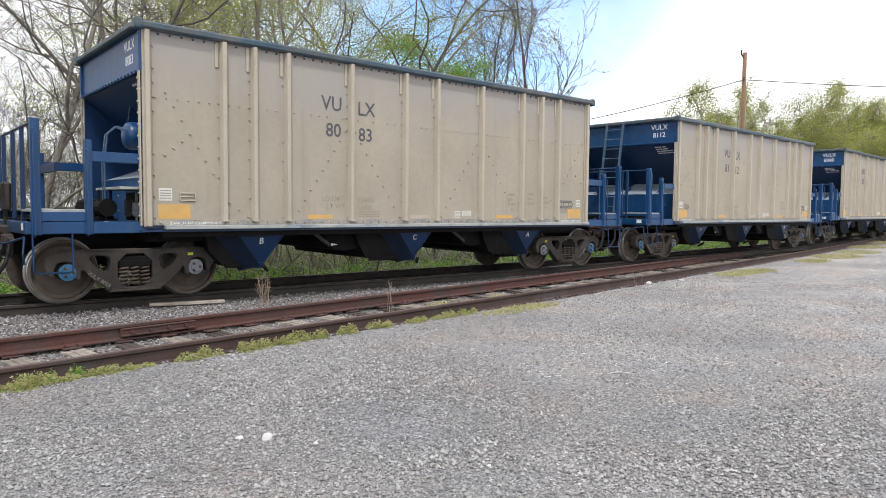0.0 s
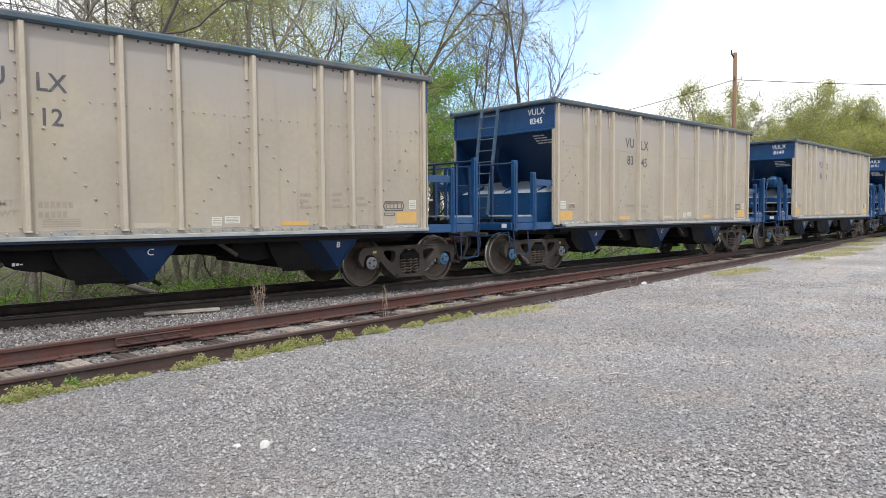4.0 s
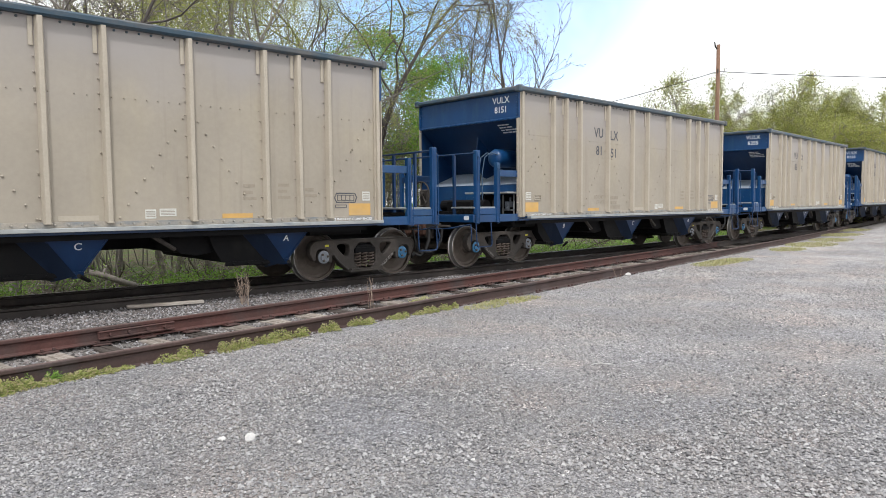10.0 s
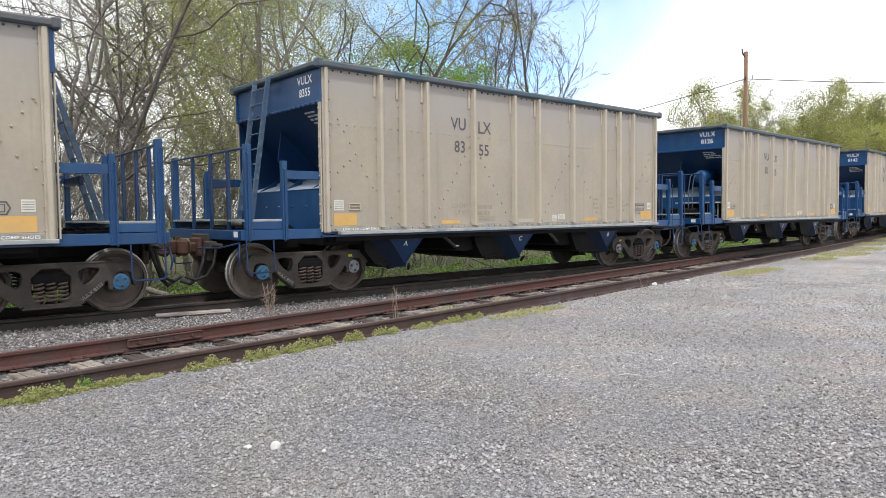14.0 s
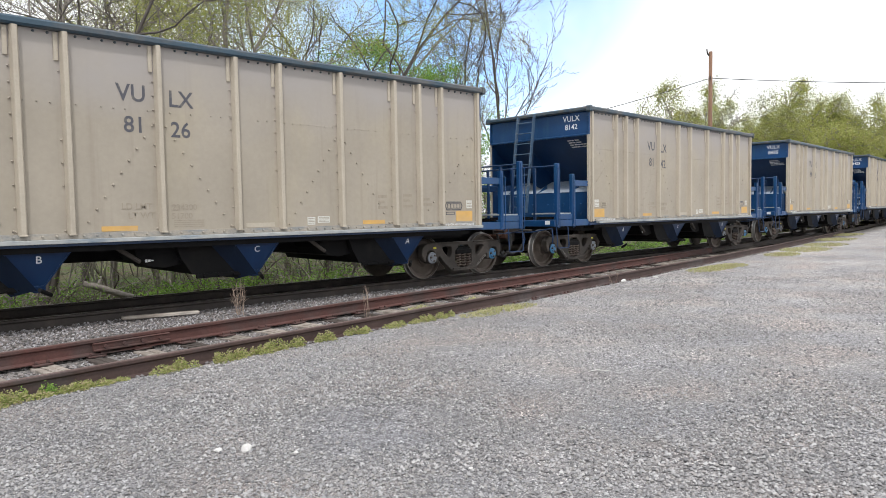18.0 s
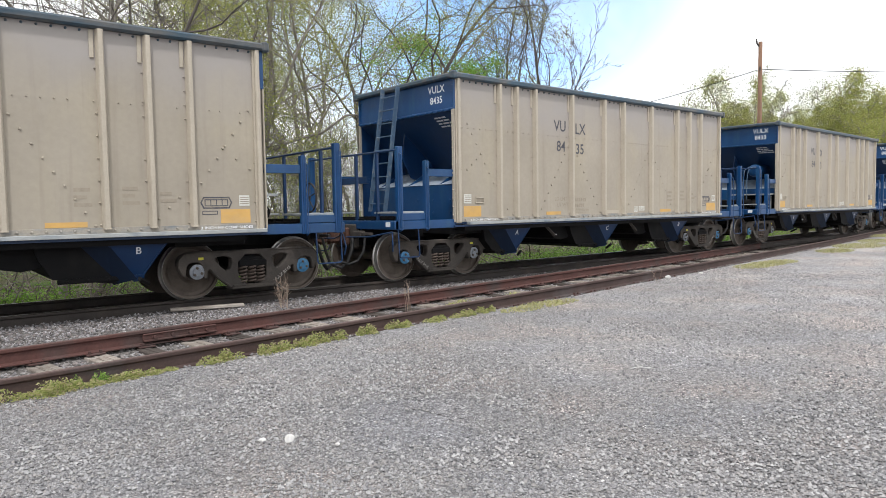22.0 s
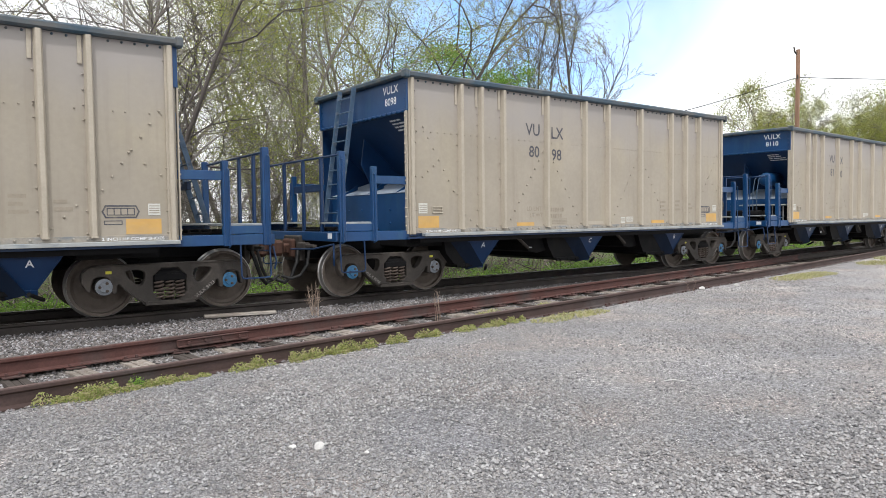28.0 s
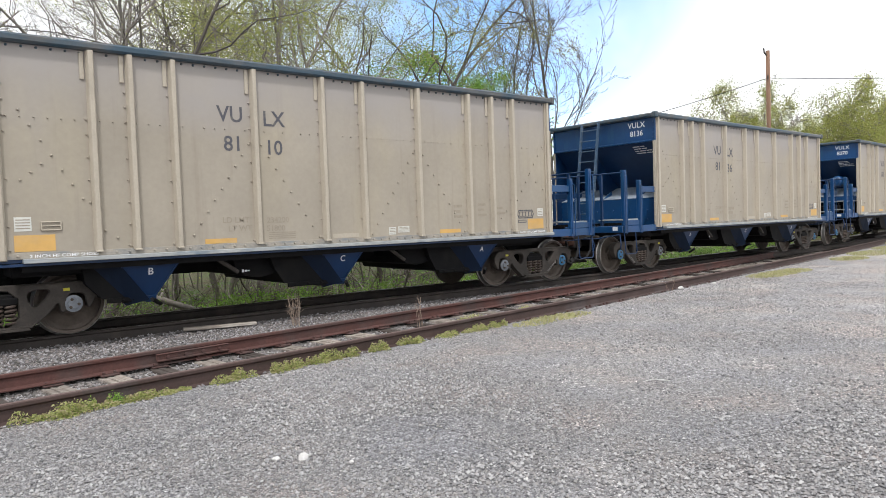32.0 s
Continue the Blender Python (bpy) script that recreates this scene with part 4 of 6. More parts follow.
    # posts and rails
    for sy in (-1, 1):
        for d, z1, w in ((0.67, 2.27, 0.045), (1.29, 2.50, 0.055)):
            s = Shape()
            ya, yb = sorted((sy * (H - 0.10), sy * (H + 0.0)))
            bx(s, d - w, d + w, ya, yb, 1.0, z1, 0.008)
            bx(s, d - w * 0.4, d + w * 0.4, *sorted((sy * H, sy * (H + 0.012))), 1.05, z1 - 0.05)
            post = part("post", s, BLUE, car)
            sh = Shape()                               # grab iron on the post
            yy = sy * (H + 0.06)
            sh.tube([(X(d + 0.03), sy * H, z1 - 0.12), (X(d + 0.03), yy, z1 - 0.14), (X(d + 0.03), yy, 1.0), (X(d + 0.03), sy * H, 0.98)], 0.011, 6)
            part("grab_iron", sh, BLUE, post)
        s = Shape()
        ya, yb = sorted((sy * (H - 0.09), sy * (H - 0.03)))
        bx(s, -0.02, 0.64, ya, yb, 1.98, 2.12, 0.006)
        part("side_beam", s, BLUE, car, "blue beam from post to corner")
        # hanging stirrup steps
        s = Shape()
        for za, zb in ((1.02, 0.50),):
            s.tube([(X(0.88), sy * (H - 0.03), za), (X(0.88), sy * H, zb + 0.05), (X(0.895), sy * H, zb + 0.012), (X(0.93), sy * H, zb),
                    (X(1.29), sy * H, zb), (X(1.325), sy * H, zb + 0.012), (X(1.34), sy * H, zb + 0.05), (X(1.34), sy * (H - 0.03), za)], 0.013, 6)
        part("step", s, BLUE_DARK_SHADED, car, "worn dark blue hanging step iron")
    # rail across the end with its uprights
    s = Shape()
    s.tube([(X(1.33), -H + 0.05, 2.44), (X(1.33), H - 0.05, 2.44)], 0.020, 8)
    part("cross_rail", s, BLUE_DARK_SHADED, car)
    for yy in (-0.95, -0.25, 0.55):
        s = Shape()
        bx(s, 1.31, 1.36, yy - 0.035, yy + 0.035, 1.02, 2.43, 0.006)
        part("post", s, BLUE_DARK_SHADED, car)
    s = Shape()
    bx(s, 0.63, 0.70, 0.35, H - 0.05, 1.92, 2.06, 0.006)
    part("cross_beam", s, BLUE_DARK_SHADED, car)
    # far deck grating and brake rigging along the centre
    s = Shape()
    bx(s, 0.1, 1.34, -0.80, 0.80, 1.17, 1.20)
    for k in range(7):
        bx(s, 0.15 + k * 0.17, 0.19 + k * 0.17, -0.80, 0.80, 1.20, 1.235)
    part("grating", s, BLACK, car, "dark steel grating")
    if kind == "A":
        r = Shape()
        foot = 0.51 if ex < 0 else 0.86
        for yy in (-0.02, 0.52):
            r.prism([(X(foot - 0.045), 1.34), (X(foot + 0.045), 1.34), (X(0.17), 3.90), (X(0.08), 3.90)], yy - 0.014, yy + 0.014)
        part_l = part("ladder", r, LADDER, car, "leaning blue steel ladder")
        for k in range(9):
            f = (k + 0.5) / 9
            xx, zz = X(foot + 0.02 + (0.125 - foot) * f), 1.36 + 2.5 * f
            r = Shape()
            r.tube([(xx, -0.06, zz), (xx, 0.56, zz)], 0.013, 6)
            part("rung", r, LADDER, part_l)
    else:
        # air tank, valves and piping
        s = Shape()
        s.tube([(X(0.03), -H + 0.75, 2.43), (X(0.015), -H + 0.75, 2.43), (X(-0.02), -H + 0.75, 2.43), (X(-0.07), -H + 0.75, 2.43), (X(-0.85), -H + 0.75, 2.43)], [0.08, 0.14, 0.185, 0.205, 0.205], 20)
        part("air_tank", s, BLUE, car, "blue cylindrical air tank", smooth=True)
        s = Shape()
        for o in (0.0, 0.12):
            s.tube([(X(0.0), -H + 0.62 + o, 2.50), (X(0.12), -H + 0.72 + o, 2.55), (X(0.22), -H + 0.82 + o, 2.44), (X(0.26), -H + 0.86 + o, 2.05), (X(0.26), -H + 0.86 + o, 1.2)], 0.013, 6)
        part("pipe", s, LADDER, car, "grey air pipes")
        s = Shape()
        bx(s, -0.35, 0.25, -H + 0.12, -0.2, 1.62, 1.66, 0.006)
        part("shelf", s, SILL_GREY, car, "pale grey equipment shelf")
        s = Shape()
        bx(s, -0.20, -0.17, -H + 0.05, -0.25, 1.17, 1.60, 0.004)
        part("back_plate", s, BLACK, car, "black plate behind the valves")
        for y_, z_, w_, h_, mt in ((0.30, 1.38, 0.10, 0.13, CAP_GREY), (0.66, 1.40, 0.12, 0.18, CASTING)):       # valves on their bracket
            s = Shape()
            bx(s, -0.16, 0.02, -H + y_, -H + y_ + w_, z_ - h_ / 2, z_ + h_ / 2, 0.012)
            s.tube([(X(-0.12), -H + y_ + w_ / 2, z_ + h_ / 2), (X(-0.12), -H + y_ + w_ / 2, z_ + h_ / 2 + 0.09)], 0.022, 8)
            s.lathe([(0.02, -0.035), (0.05, -0.03), (0.05, 0.03), (0.02, 0.035)], (X(-0.02), -H + y_ + w_ / 2, z_ - h_ / 2 - 0.03), 10)
            part("valve", s, mt, car, "grey air valve" if mt is CAP_GREY else "dark cast air valve")
        s = Shape()
        for y_ in (0.20, 0.52):
            bx(s, -0.10, -0.07, -H + y_, -H + y_ + 0.03, 1.17, 1.60)
        bx(s, -0.10, -0.07, -H + 0.20, -H + 0.55, 1.24, 1.27)
        part("valve_bracket", s, SILL_GREY, car, "pale grey valve bracket")
        s = Shape()
        bx(s, 0.10, 0.42, -0.55, 0.25, 1.17, 1.48, 0.03)
        s.tube([(X(0.26), -0.9, 1.36), (X(0.26), 0.5, 1.36)], 0.13, 14)
        for k in range(3):
            s.tube([(X(0.18 + 0.08 * k), -0.75, 1.2), (X(0.18 + 0.08 * k), -0.75, 1.62)], 0.018, 6)
        part("brake_cylinder", s, BLACK, car, "black brake cylinder and levers")
        s = Shape()
        bx(s, 1.36, 1.47, -0.22, 0.02, 1.30, 1.72, 0.03)
        s.tube([(X(1.42), -0.10, 1.32), (X(1.42), -0.10, 1.02)], 0.03, 8)
        brake = part("hand_brake", s, CASTING, car, "dark hand brake housing")
        s, c_ = Shape(), (X(1.53), -0.10, 1.62)       # spoked brake wheel on its shaft
        ring = [(c_[0], c_[1] + 0.27 * math.cos(k * math.pi / 12), c_[2] + 0.27 * math.sin(k * math.pi / 12)) for k in range(25)]
        s.tube(ring, 0.017, 6)
        for k in range(5):
            a = k * 2 * math.pi / 5 + 0.3
            s.tube([(X(1.50), c_[1], c_[2]), (c_[0], c_[1] + 0.26 * math.cos(a), c_[2] + 0.26 * math.sin(a))], 0.011, 5)
        s.tube([(X(1.54), c_[1], c_[2]), (X(1.46), c_[1], c_[2])], 0.035, 8)
        part("brake_wheel", s, CASTING, brake, "dark spoked hand brake wheel")
    # body bolster, draft gear, coupler
    s = Shape()
    bx(s, -1.3, -0.2, -1.25, 1.25, 0.86, 1.03, 0.02)
    bx(s, -1.5, 1.45, -0.28, 0.28, 0.68, 1.0, 0.02)
    part("draft_sill", s, BLACK, car, "black centre sill end")
    s = Shape()
    bx(s, 1.40, 1.72, -0.09, 0.09, 0.78, 0.96, 0.03)
    bx(s, 1.68, 1.87, -0.17, 0.05, 0.74, 1.02, 0.05)
    bx(s, 1.74, 1.94, 0.07, 0.16, 0.76, 1.0, 0.03)
    bx(s, 1.48, 1.56, -0.22, 0.22, 0.70, 1.04, 0.03)
    for k in range(3):                                # slots and knuckle pin
        bx(s, 1.60 + 0.05 * k, 1.625 + 0.05 * k, -0.125, -0.085, 0.80, 0.93, 0.006)
    s.tube([(X(1.82), 0.02, 0.72), (X(1.82), 0.02, 1.06)], 0.035, 8)
    part("coupler", s, COUPLER, car, "brown rusted knuckle coupler")
    s = Shape()
    bx(s, 1.36, 1.47, -0.34, 0.34, 0.64, 1.10, 0.02)
    bx(s, 1.40, 1.52, -0.62, -0.34, 0.86, 0.98, 0.015)
    bx(s, 1.44, 1.50, -0.95, -0.62, 0.90, 0.95, 0.01)
    part("striker", s, CASTING, car, "dark striker casting round the coupler")
    s = Shape()
    s.tube([(X(1.5), -0.32, 0.85), (X(1.56), -0.38, 0.62), (X(1.65), -0.36, 0.38), (X(1.75), -0.30, 0.28), (X(1.88), -0.22, 0.34)], 0.034, 8)
    s.tube([(X(1.46), -0.70, 0.88), (X(1.52), -0.72, 0.60), (X(1.62), -0.66, 0.42), (X(1.76), -0.58, 0.36), (X(1.90), -0.50, 0.42)], 0.026, 8)
    part("air_hose", s, RUBBER, car, "black rubber air hose")
    s = Shape()
    s.tube([(X(1.42), -H + 0.1, 0.97), (X(1.55), -1.0, 0.88), (X(1.6), -0.25, 0.86)], 0.014, 6)
    s.tube([(X(1.42), -H + 0.1, 0.97), (X(1.45), -H + 0.05, 0.75), (X(1.43), -H + 0.08, 0.62)], 0.014, 6)
    part("uncoupling_lever", s, BLUE_DARK_SHADED, car)
    s = Shape()
    bx(s, 1.42, 1.424, -H + 0.16, -H + 0.30, 1.06, 1.15)
    part("end_label", s, LETTER_WHITE, car, "small white label")
    # end lettering
    if ex < 0:
        s = Shape()
        up = Vector((X(-0.03) - X(d_in), 0, z_out - z_in)).normalized()
        nn = Vector((ex * (z_out - z_in), 0, -abs(d_in))).normalized()
        for k in range(4):
            c = Vector((X(-0.03), 0, z_out)) - up * (0.13 + 0.078 * k) + nn * 0.024
            w = (0.36, 0.40, 0.52, 0.53)[k]
            ym = -1.12 + (0.06, 0.04, -0.02, -0.03)[k]
            a, b = c + up * 0.019, c - up * 0.019
            words = ((0.4, 0.25, 0.35), (0.45, 0.2, 0.35), (0.2, 0.15, 0.4, 0.25), (0.15, 0.3, 0.2, 0.35))[k]
            y_ = ym - w / 2
            for wd in words:
                s.add([(a.x, y_, a.z), (a.x, y_ + w * wd * 0.86, a.z), (b.x, y_ + w * wd * 0.86, b.z), (b.x, y_, b.z)], [(0, 1, 2, 3)])
                y_ += w * wd
        tagged(part("lettering", s, LETTER_WHITE, car, "rows of small white lettering"), kind="stuff")


WEB_LEAN = 0.28


def underbody(car, letters):
    """Centre sill, three hopper pockets with their doors, triangular blue webs with letters."""
    s = Shape()
    s.box(X0 + 0.3, -X0 - 0.3, -0.32, 0.32, 0.72, Z_SILL - 0.05, 0.02)
    s.box(X0 + 0.3, -X0 - 0.3, -HALF + 0.06, HALF - 0.06, Z_SILL - 0.13, Z_SILL - 0.052)
    part("centre_sill", s, BLACK, car, "black centre sill and floor")
    outlines = (((1.00, 1.02), (1.06, 0.72), (1.26, 0.50), (1.60, 0.40), (1.85, 0.44), (2.08, 0.72), (2.22, 1.02)),
                ((3.72, 1.02), (3.82, 0.75), (3.98, 0.50), (4.72, 0.39), (4.97, 0.45), (5.22, 0.74), (5.36, 1.02)),
                ((6.86, 1.02), (6.96, 0.75), (7.10, 0.50), (7.88, 0.39), (8.13, 0.45), (8.38, 0.74), (8.50, 1.02)))
    for xa in (3.15, 6.30):                           # rounded back pockets
        s = Shape()
        s.prism([(X0 + xa + a, b) for a, b in ((0, 1.02), (0.06, 0.80), (0.20, 0.67), (0.45, 0.62), (0.68, 0.66), (0.80, 0.78), (0.86, 1.02))], -HALF + 0.42, HALF - 0.42)
        pocket = part("back_pocket", s, BLACK, car, "rounded black back of a hopper pocket")
        if xa < 4:
            s = Shape()
            for k in range(3):
                s.box(X0 + 3.32 + 0.045 * k, X0 + 3.355 + 0.045 * k, -HALF + 0.416, -HALF + 0.42, 0.72 + 0.006 * k, 0.765 - 0.008 * k)
            tagged(part("chalk_mark", s, LETTER_WHITE, pocket, "small white chalk mark"), kind="stuff")
    for i, (xl, poly) in enumerate(zip((1.87, 5.0, 8.16), outlines)):
        x = X0 + xl
        s = Shape()
        H = HALF - 0.30
        s.prism([(X0 + a, b) for a, b in poly], -H, H)
        hop = part("hopper", s, BLACK, car, "black discharge hopper pocket")
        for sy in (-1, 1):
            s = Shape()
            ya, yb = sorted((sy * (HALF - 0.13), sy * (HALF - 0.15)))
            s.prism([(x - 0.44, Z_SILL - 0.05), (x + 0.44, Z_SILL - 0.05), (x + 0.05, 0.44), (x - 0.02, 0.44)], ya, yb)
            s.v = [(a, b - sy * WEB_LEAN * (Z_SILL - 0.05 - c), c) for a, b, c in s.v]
            # body blue with the shade under the sill painted in
            web = part("web", s, BLUE_DARK_SHADED, hop, "triangular blue web plate, shade in its colour")
            s = Shape()
            for xa, xb in ((x - 0.44, x - 0.02), (x + 0.44, x + 0.05)):
                s.tube([(xa, sy * (HALF - 0.125), Z_SILL - 0.05), (xb, sy * (HALF - 0.125), 0.44)], 0.014, 4)
            s.box(x - 0.05, x + 0.10, *sorted((sy * (HALF - 0.22), sy * (HALF - 0.11))), 0.40, 0.50, 0.01)
            s.v = [(a, b - sy * WEB_LEAN * (Z_SILL - 0.05 - c), c) for a, b, c in s.v]
            part("web_edge", s, BLUE_DARK_SHADED, hop)
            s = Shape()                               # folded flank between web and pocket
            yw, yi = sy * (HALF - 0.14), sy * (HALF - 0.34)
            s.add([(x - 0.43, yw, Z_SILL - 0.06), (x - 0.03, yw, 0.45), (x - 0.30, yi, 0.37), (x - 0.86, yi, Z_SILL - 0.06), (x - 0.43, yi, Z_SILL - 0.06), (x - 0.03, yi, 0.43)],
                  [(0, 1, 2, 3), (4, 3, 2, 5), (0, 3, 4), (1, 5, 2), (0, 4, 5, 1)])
            part("flank", s, NAVY_SHADED, hop, "folded flank plate, navy with shade painted in")
        mark = lettering(letters[i], 0.145, LETTER_WHITE, hop, x + 0.01, 0, 0)
        mark.matrix_basis = pose(x + 0.01, -HALF + 0.122 + WEB_LEAN * 0.175, 0.845, 90 + math.degrees(math.atan(WEB_LEAN)))
        s = Shape()
        xa = X0 + poly[2][0] + 0.05
        s.box(xa, x - 0.02, -H - 0.03, -H + 0.0, 0.43, 0.50, 0.01)
        for k in range(4):
            stud(s, xa + (x - xa) * (k + 0.5) / 4, -H - 0.03, 0.46, -1, 0.018)
        s.tube([(x - 0.02, -HALF + 0.05, 0.46), (x + 0.16, -HALF + 0.3, 0.36)], 0.03, 6)
        part("door_edge", s, BLACK, hop)
    for xa, xb, zb in ((6.0, 6.36, 0.74), (2.85, 3.2, 0.74)):
        s = Shape()
        s.tube([(X0 + xa, -HALF + 0.25, 0.98), (X0 + xb, -HALF + 0.28, zb)], 0.034, 8)
        part("air_pipe", s, CASTING, car, "dark pipe under the sill")


def cut_corners(loop, times):
    """A closed outline with its corners rounded off."""
    for _ in range(times):
        out = []
        for k, p in enumerate(loop):
            q = loop[(k + 1) % len(loop)]
            out += [(p[0] * 0.75 + q[0] * 0.25, p[1] * 0.75 + q[1] * 0.25), (p[0] * 0.25 + q[0] * 0.75, p[1] * 0.25 + q[1] * 0.75)]
        loop = out
    return loop


def pierced_plate(s, outer, holes, y0, y1, c):
    """A plate in the x-z plane from y0 to y1 with openings, its front edges chamfered by c."""
    front = []
    for loop, inward in [(outer, 1)] + [(h, -1) for h in holes]:
        n = len(loop)
        area = sum(loop[k][0] * loop[(k + 1) % n][1] - loop[(k + 1) % n][0] * loop[k][1] for k in range(n))
        side = inward * (1 if area > 0 else -1)
        ring = []
        for k in range(n):
            a, b = loop[k - 1], loop[(k + 1) % n]
            dx, dz = b[0] - a[0], b[1] - a[1]
            ln = math.hypot(dx, dz) or 1.0
            ring.append((loop[k][0] - dz / ln * c * side, loop[k][1] + dx / ln * c * side))
        vs = [(a, y0, b) for a, b in ring] + [(a, y0 + math.copysign(c, y1 - y0), b) for a, b in loop] + [(a, y1, b) for a, b in loop]
        fs = []
        for r in range(2):
            fs += [(r * n + k, r * n + (k + 1) % n, (r + 1) * n + (k + 1) % n, (r + 1) * n + k) for k in range(n)]
        s.add(vs, fs)
        front.append((ring, loop))
    for idx, y in ((0, y0), (1, y1)):
        flat = [p for f in front for p in f[idx]]
        tris = geometry.tessellate_polygon([[Vector((a, b, 0)) for a, b in f[idx]] for f in front])
        s.add([(a, y, b) for a, b in flat], [tuple(t) for t in tris])


def truck_meshes():
    """Side frame, bolster and spring meshes; x along, centre at 0, z from rail top."""
    R = 0.457
    out = {}
    s = Shape()
    y0, y1 = -1.13, -0.99                              # near frame; mirrored for the far one
    half = [(0.0, 0.165), (0.33, 0.165), (0.42, 0.215), (0.56, 0.335), (0.64, 0.43), (0.70, 0.485), (0.725, 0.45), (0.72, 0.345), (0.80, 0.345), (0.808, 0.50), (0.83, 0.59),
            (0.93, 0.61), (1.03, 0.585), (1.055, 0.50), (1.06, 0.39), (1.10, 0.385), (1.165, 0.49), (1.19, 0.61), (1.14, 0.715), (1.02, 0.765), (0.80, 0.77), (0.30, 0.765), (0.0, 0.765)]
    outer = cut_corners(half[:-1] + [(-a, z) for a, z in reversed(half[1:])], 2)
    eye_ = [(0.35, 0.675), (0.60, 0.68), (0.61, 0.62), (0.49, 0.48), (0.40, 0.44), (0.34, 0.55)]
    holes = [cut_corners(eye_, 2), cut_corners([(-a, z) for a, z in eye_], 2), cut_corners([(-0.235, 0.69), (0.235, 0.69), (0.235, 0.215), (-0.235, 0.215)], 1)]
    pierced_plate(s, outer, holes, y0, y1, 0.014)
    s.prism([(-0.36, 0.155), (0.36, 0.155), (0.33, 0.215), (-0.33, 0.215)], y0 - 0.05, y1 + 0.1)
    s.box(-0.34, 0.34, y0 - 0.055, y0 - 0.03, 0.19, 0.212, 0.004)
    for sx in (-1, 1):                                 # raised rim along the strut
        s.tube([(sx * 0.36, y0, 0.185), (sx * 0.56, y0, 0.345), (sx * 0.66, y0, 0.455)], 0.016, 5)
        s.tube([(sx * 1.175, y0, 0.52), (sx * 1.165, y0, 0.65), (sx * 1.08, y0, 0.735), (sx * 0.90, y0, 0.752), (sx * 0.3, y0, 0.75)], 0.014, 5)
    out["frame_near"] = s.mesh("side_frame", CASTING)
    f = Shape()
    f.v, f.f, f.m = [(x, -y, z) for x, y, z in s.v], list(s.f), list(s.m)
    out["frame_far"] = f.mesh("side_frame", CASTING)
    s = Shape()
    s.box(-0.20, 0.20, -1.12, 1.12, 0.46, 0.66, 0.03)
    s.box(-0.23, 0.23, -1.15, -0.95, 0.50, 0.60, 0.015)
    s.box(-0.23, 0.23, 0.95, 1.15, 0.50, 0.60, 0.015)
    s.lathe([(0.2, -0.05), (0.2, 0.05)], (0, 0, 0.7), 12)
    for sx in (-0.55, 0.55):
        s.box(sx - 0.05, sx + 0.05, -0.75, 0.75, 0.30, 0.40, 0.02)
    out["bolster"] = s.mesh("truck", BLACK)
    s = Shape()
    turns, n, r0 = 5, 12, 0.058
    pts = [(r0 * math.cos(2 * math.pi * k / n), r0 * math.sin(2 * math.pi * k / n), 0.275 * k / (turns * n)) for k in range(turns * n + 1)]
    s.tube(pts, 0.017, 5)
    out["spring"] = s.mesh("spring", SPRING, True)
    for capname, capmt in (("outer", CAP_BLUE), ("inner", CAP_GREY)):
        s = Shape()
        for sy in (-1, 1):
            yw = sy * 0.7525                          # wheel: flange inside, dished plate, hub
            prof = [(R + 0.026, -sy * 0.045), (R + 0.024, -sy * 0.02), (R + 0.002, -sy * 0.008), (R - 0.002, sy * 0.085), (R - 0.012, sy * 0.09),
                    (R - 0.055, sy * 0.09), (R - 0.062, sy * 0.035), (R - 0.11, sy * 0.015), (0.20, sy * 0.045), (0.15, sy * 0.075), (0.145, sy * 0.11), (0.08, sy * 0.112)]
            k0 = len(s.f)
            s.lathe(prof, (0, yw, 0), 40, 0)
            n = 40
            for i in range(len(s.f) - k0):
                ring = i // n
                if ring in (1, 2, 3):
                    s.m[k0 + i] = 1
            # back of the wheel
            s.lathe([(R + 0.026, -sy * 0.047), (R - 0.05, -sy * 0.05), (R - 0.07, -sy * 0.01), (0.16, -sy * 0.02)], (0, yw, 0), 40, 0)
            # bearing and cap
            s.lathe([(0.115, sy * 0.15), (0.125, sy * 0.17), (0.125, sy * 0.34), (0.112, sy * 0.36)], (0, yw, 0), 20, 3)
            s.lathe([(0.118, sy * 0.355), (0.118, sy * 0.375), (0.075, sy * 0.385), (0.07, sy * 0.40), (0.02, sy * 0.40)], (0, yw, 0), 20, 2)
            for k in range(3):
                a = 2 * math.pi * k / 3
                c = (0.062 * math.cos(a), yw, 0.062 * math.sin(a))
                s.lathe([(0.022, sy * 0.38), (0.022, sy * 0.415), (0.012, sy * 0.42)], c, 6, 0)
        s.tube([(0, -0.9, 0), (0, 0.9, 0)], 0.085, 14, 0)
        me = s.mesh("wheelset", [WHEEL, TREAD, capmt, CASTING])
        out["wheelset_" + capname] = me
    return out


TRUCK = truck_meshes()


def add_truck(car, x, ex):
    """A two-axle truck under the car at local x; ex tells which axle is the outer one."""
    tr = part("truck", TRUCK["bolster"], None, car, "dusty cast steel two-axle truck", at=pose(x, 0, 0))
    part("side_frame", TRUCK["frame_near"], None, tr, at=pose(0, 0, 0))
    part("side_frame", TRUCK["frame_far"], None, tr)
    for sy in (-1, 1):
        for k in (-1, 0, 1):
            part("spring", TRUCK["spring"], None, tr, at=pose(k * 0.147, sy * 1.09, 0.225))
    for sx in (-1, 1):
        me = TRUCK["wheelset_outer" if sx == ex else "wheelset_inner"]
        part("wheelset", me, None, tr, at=pose(sx * 0.889, 0, 0.457))
    s = Shape()
    s.box(-ex * 0.82 - 0.05, -ex * 0.82 + 0.03, -1.134, -1.131, 0.64, 0.68)
    part("tag", s, YELLOW_TAG, tr, "small yellow tag")


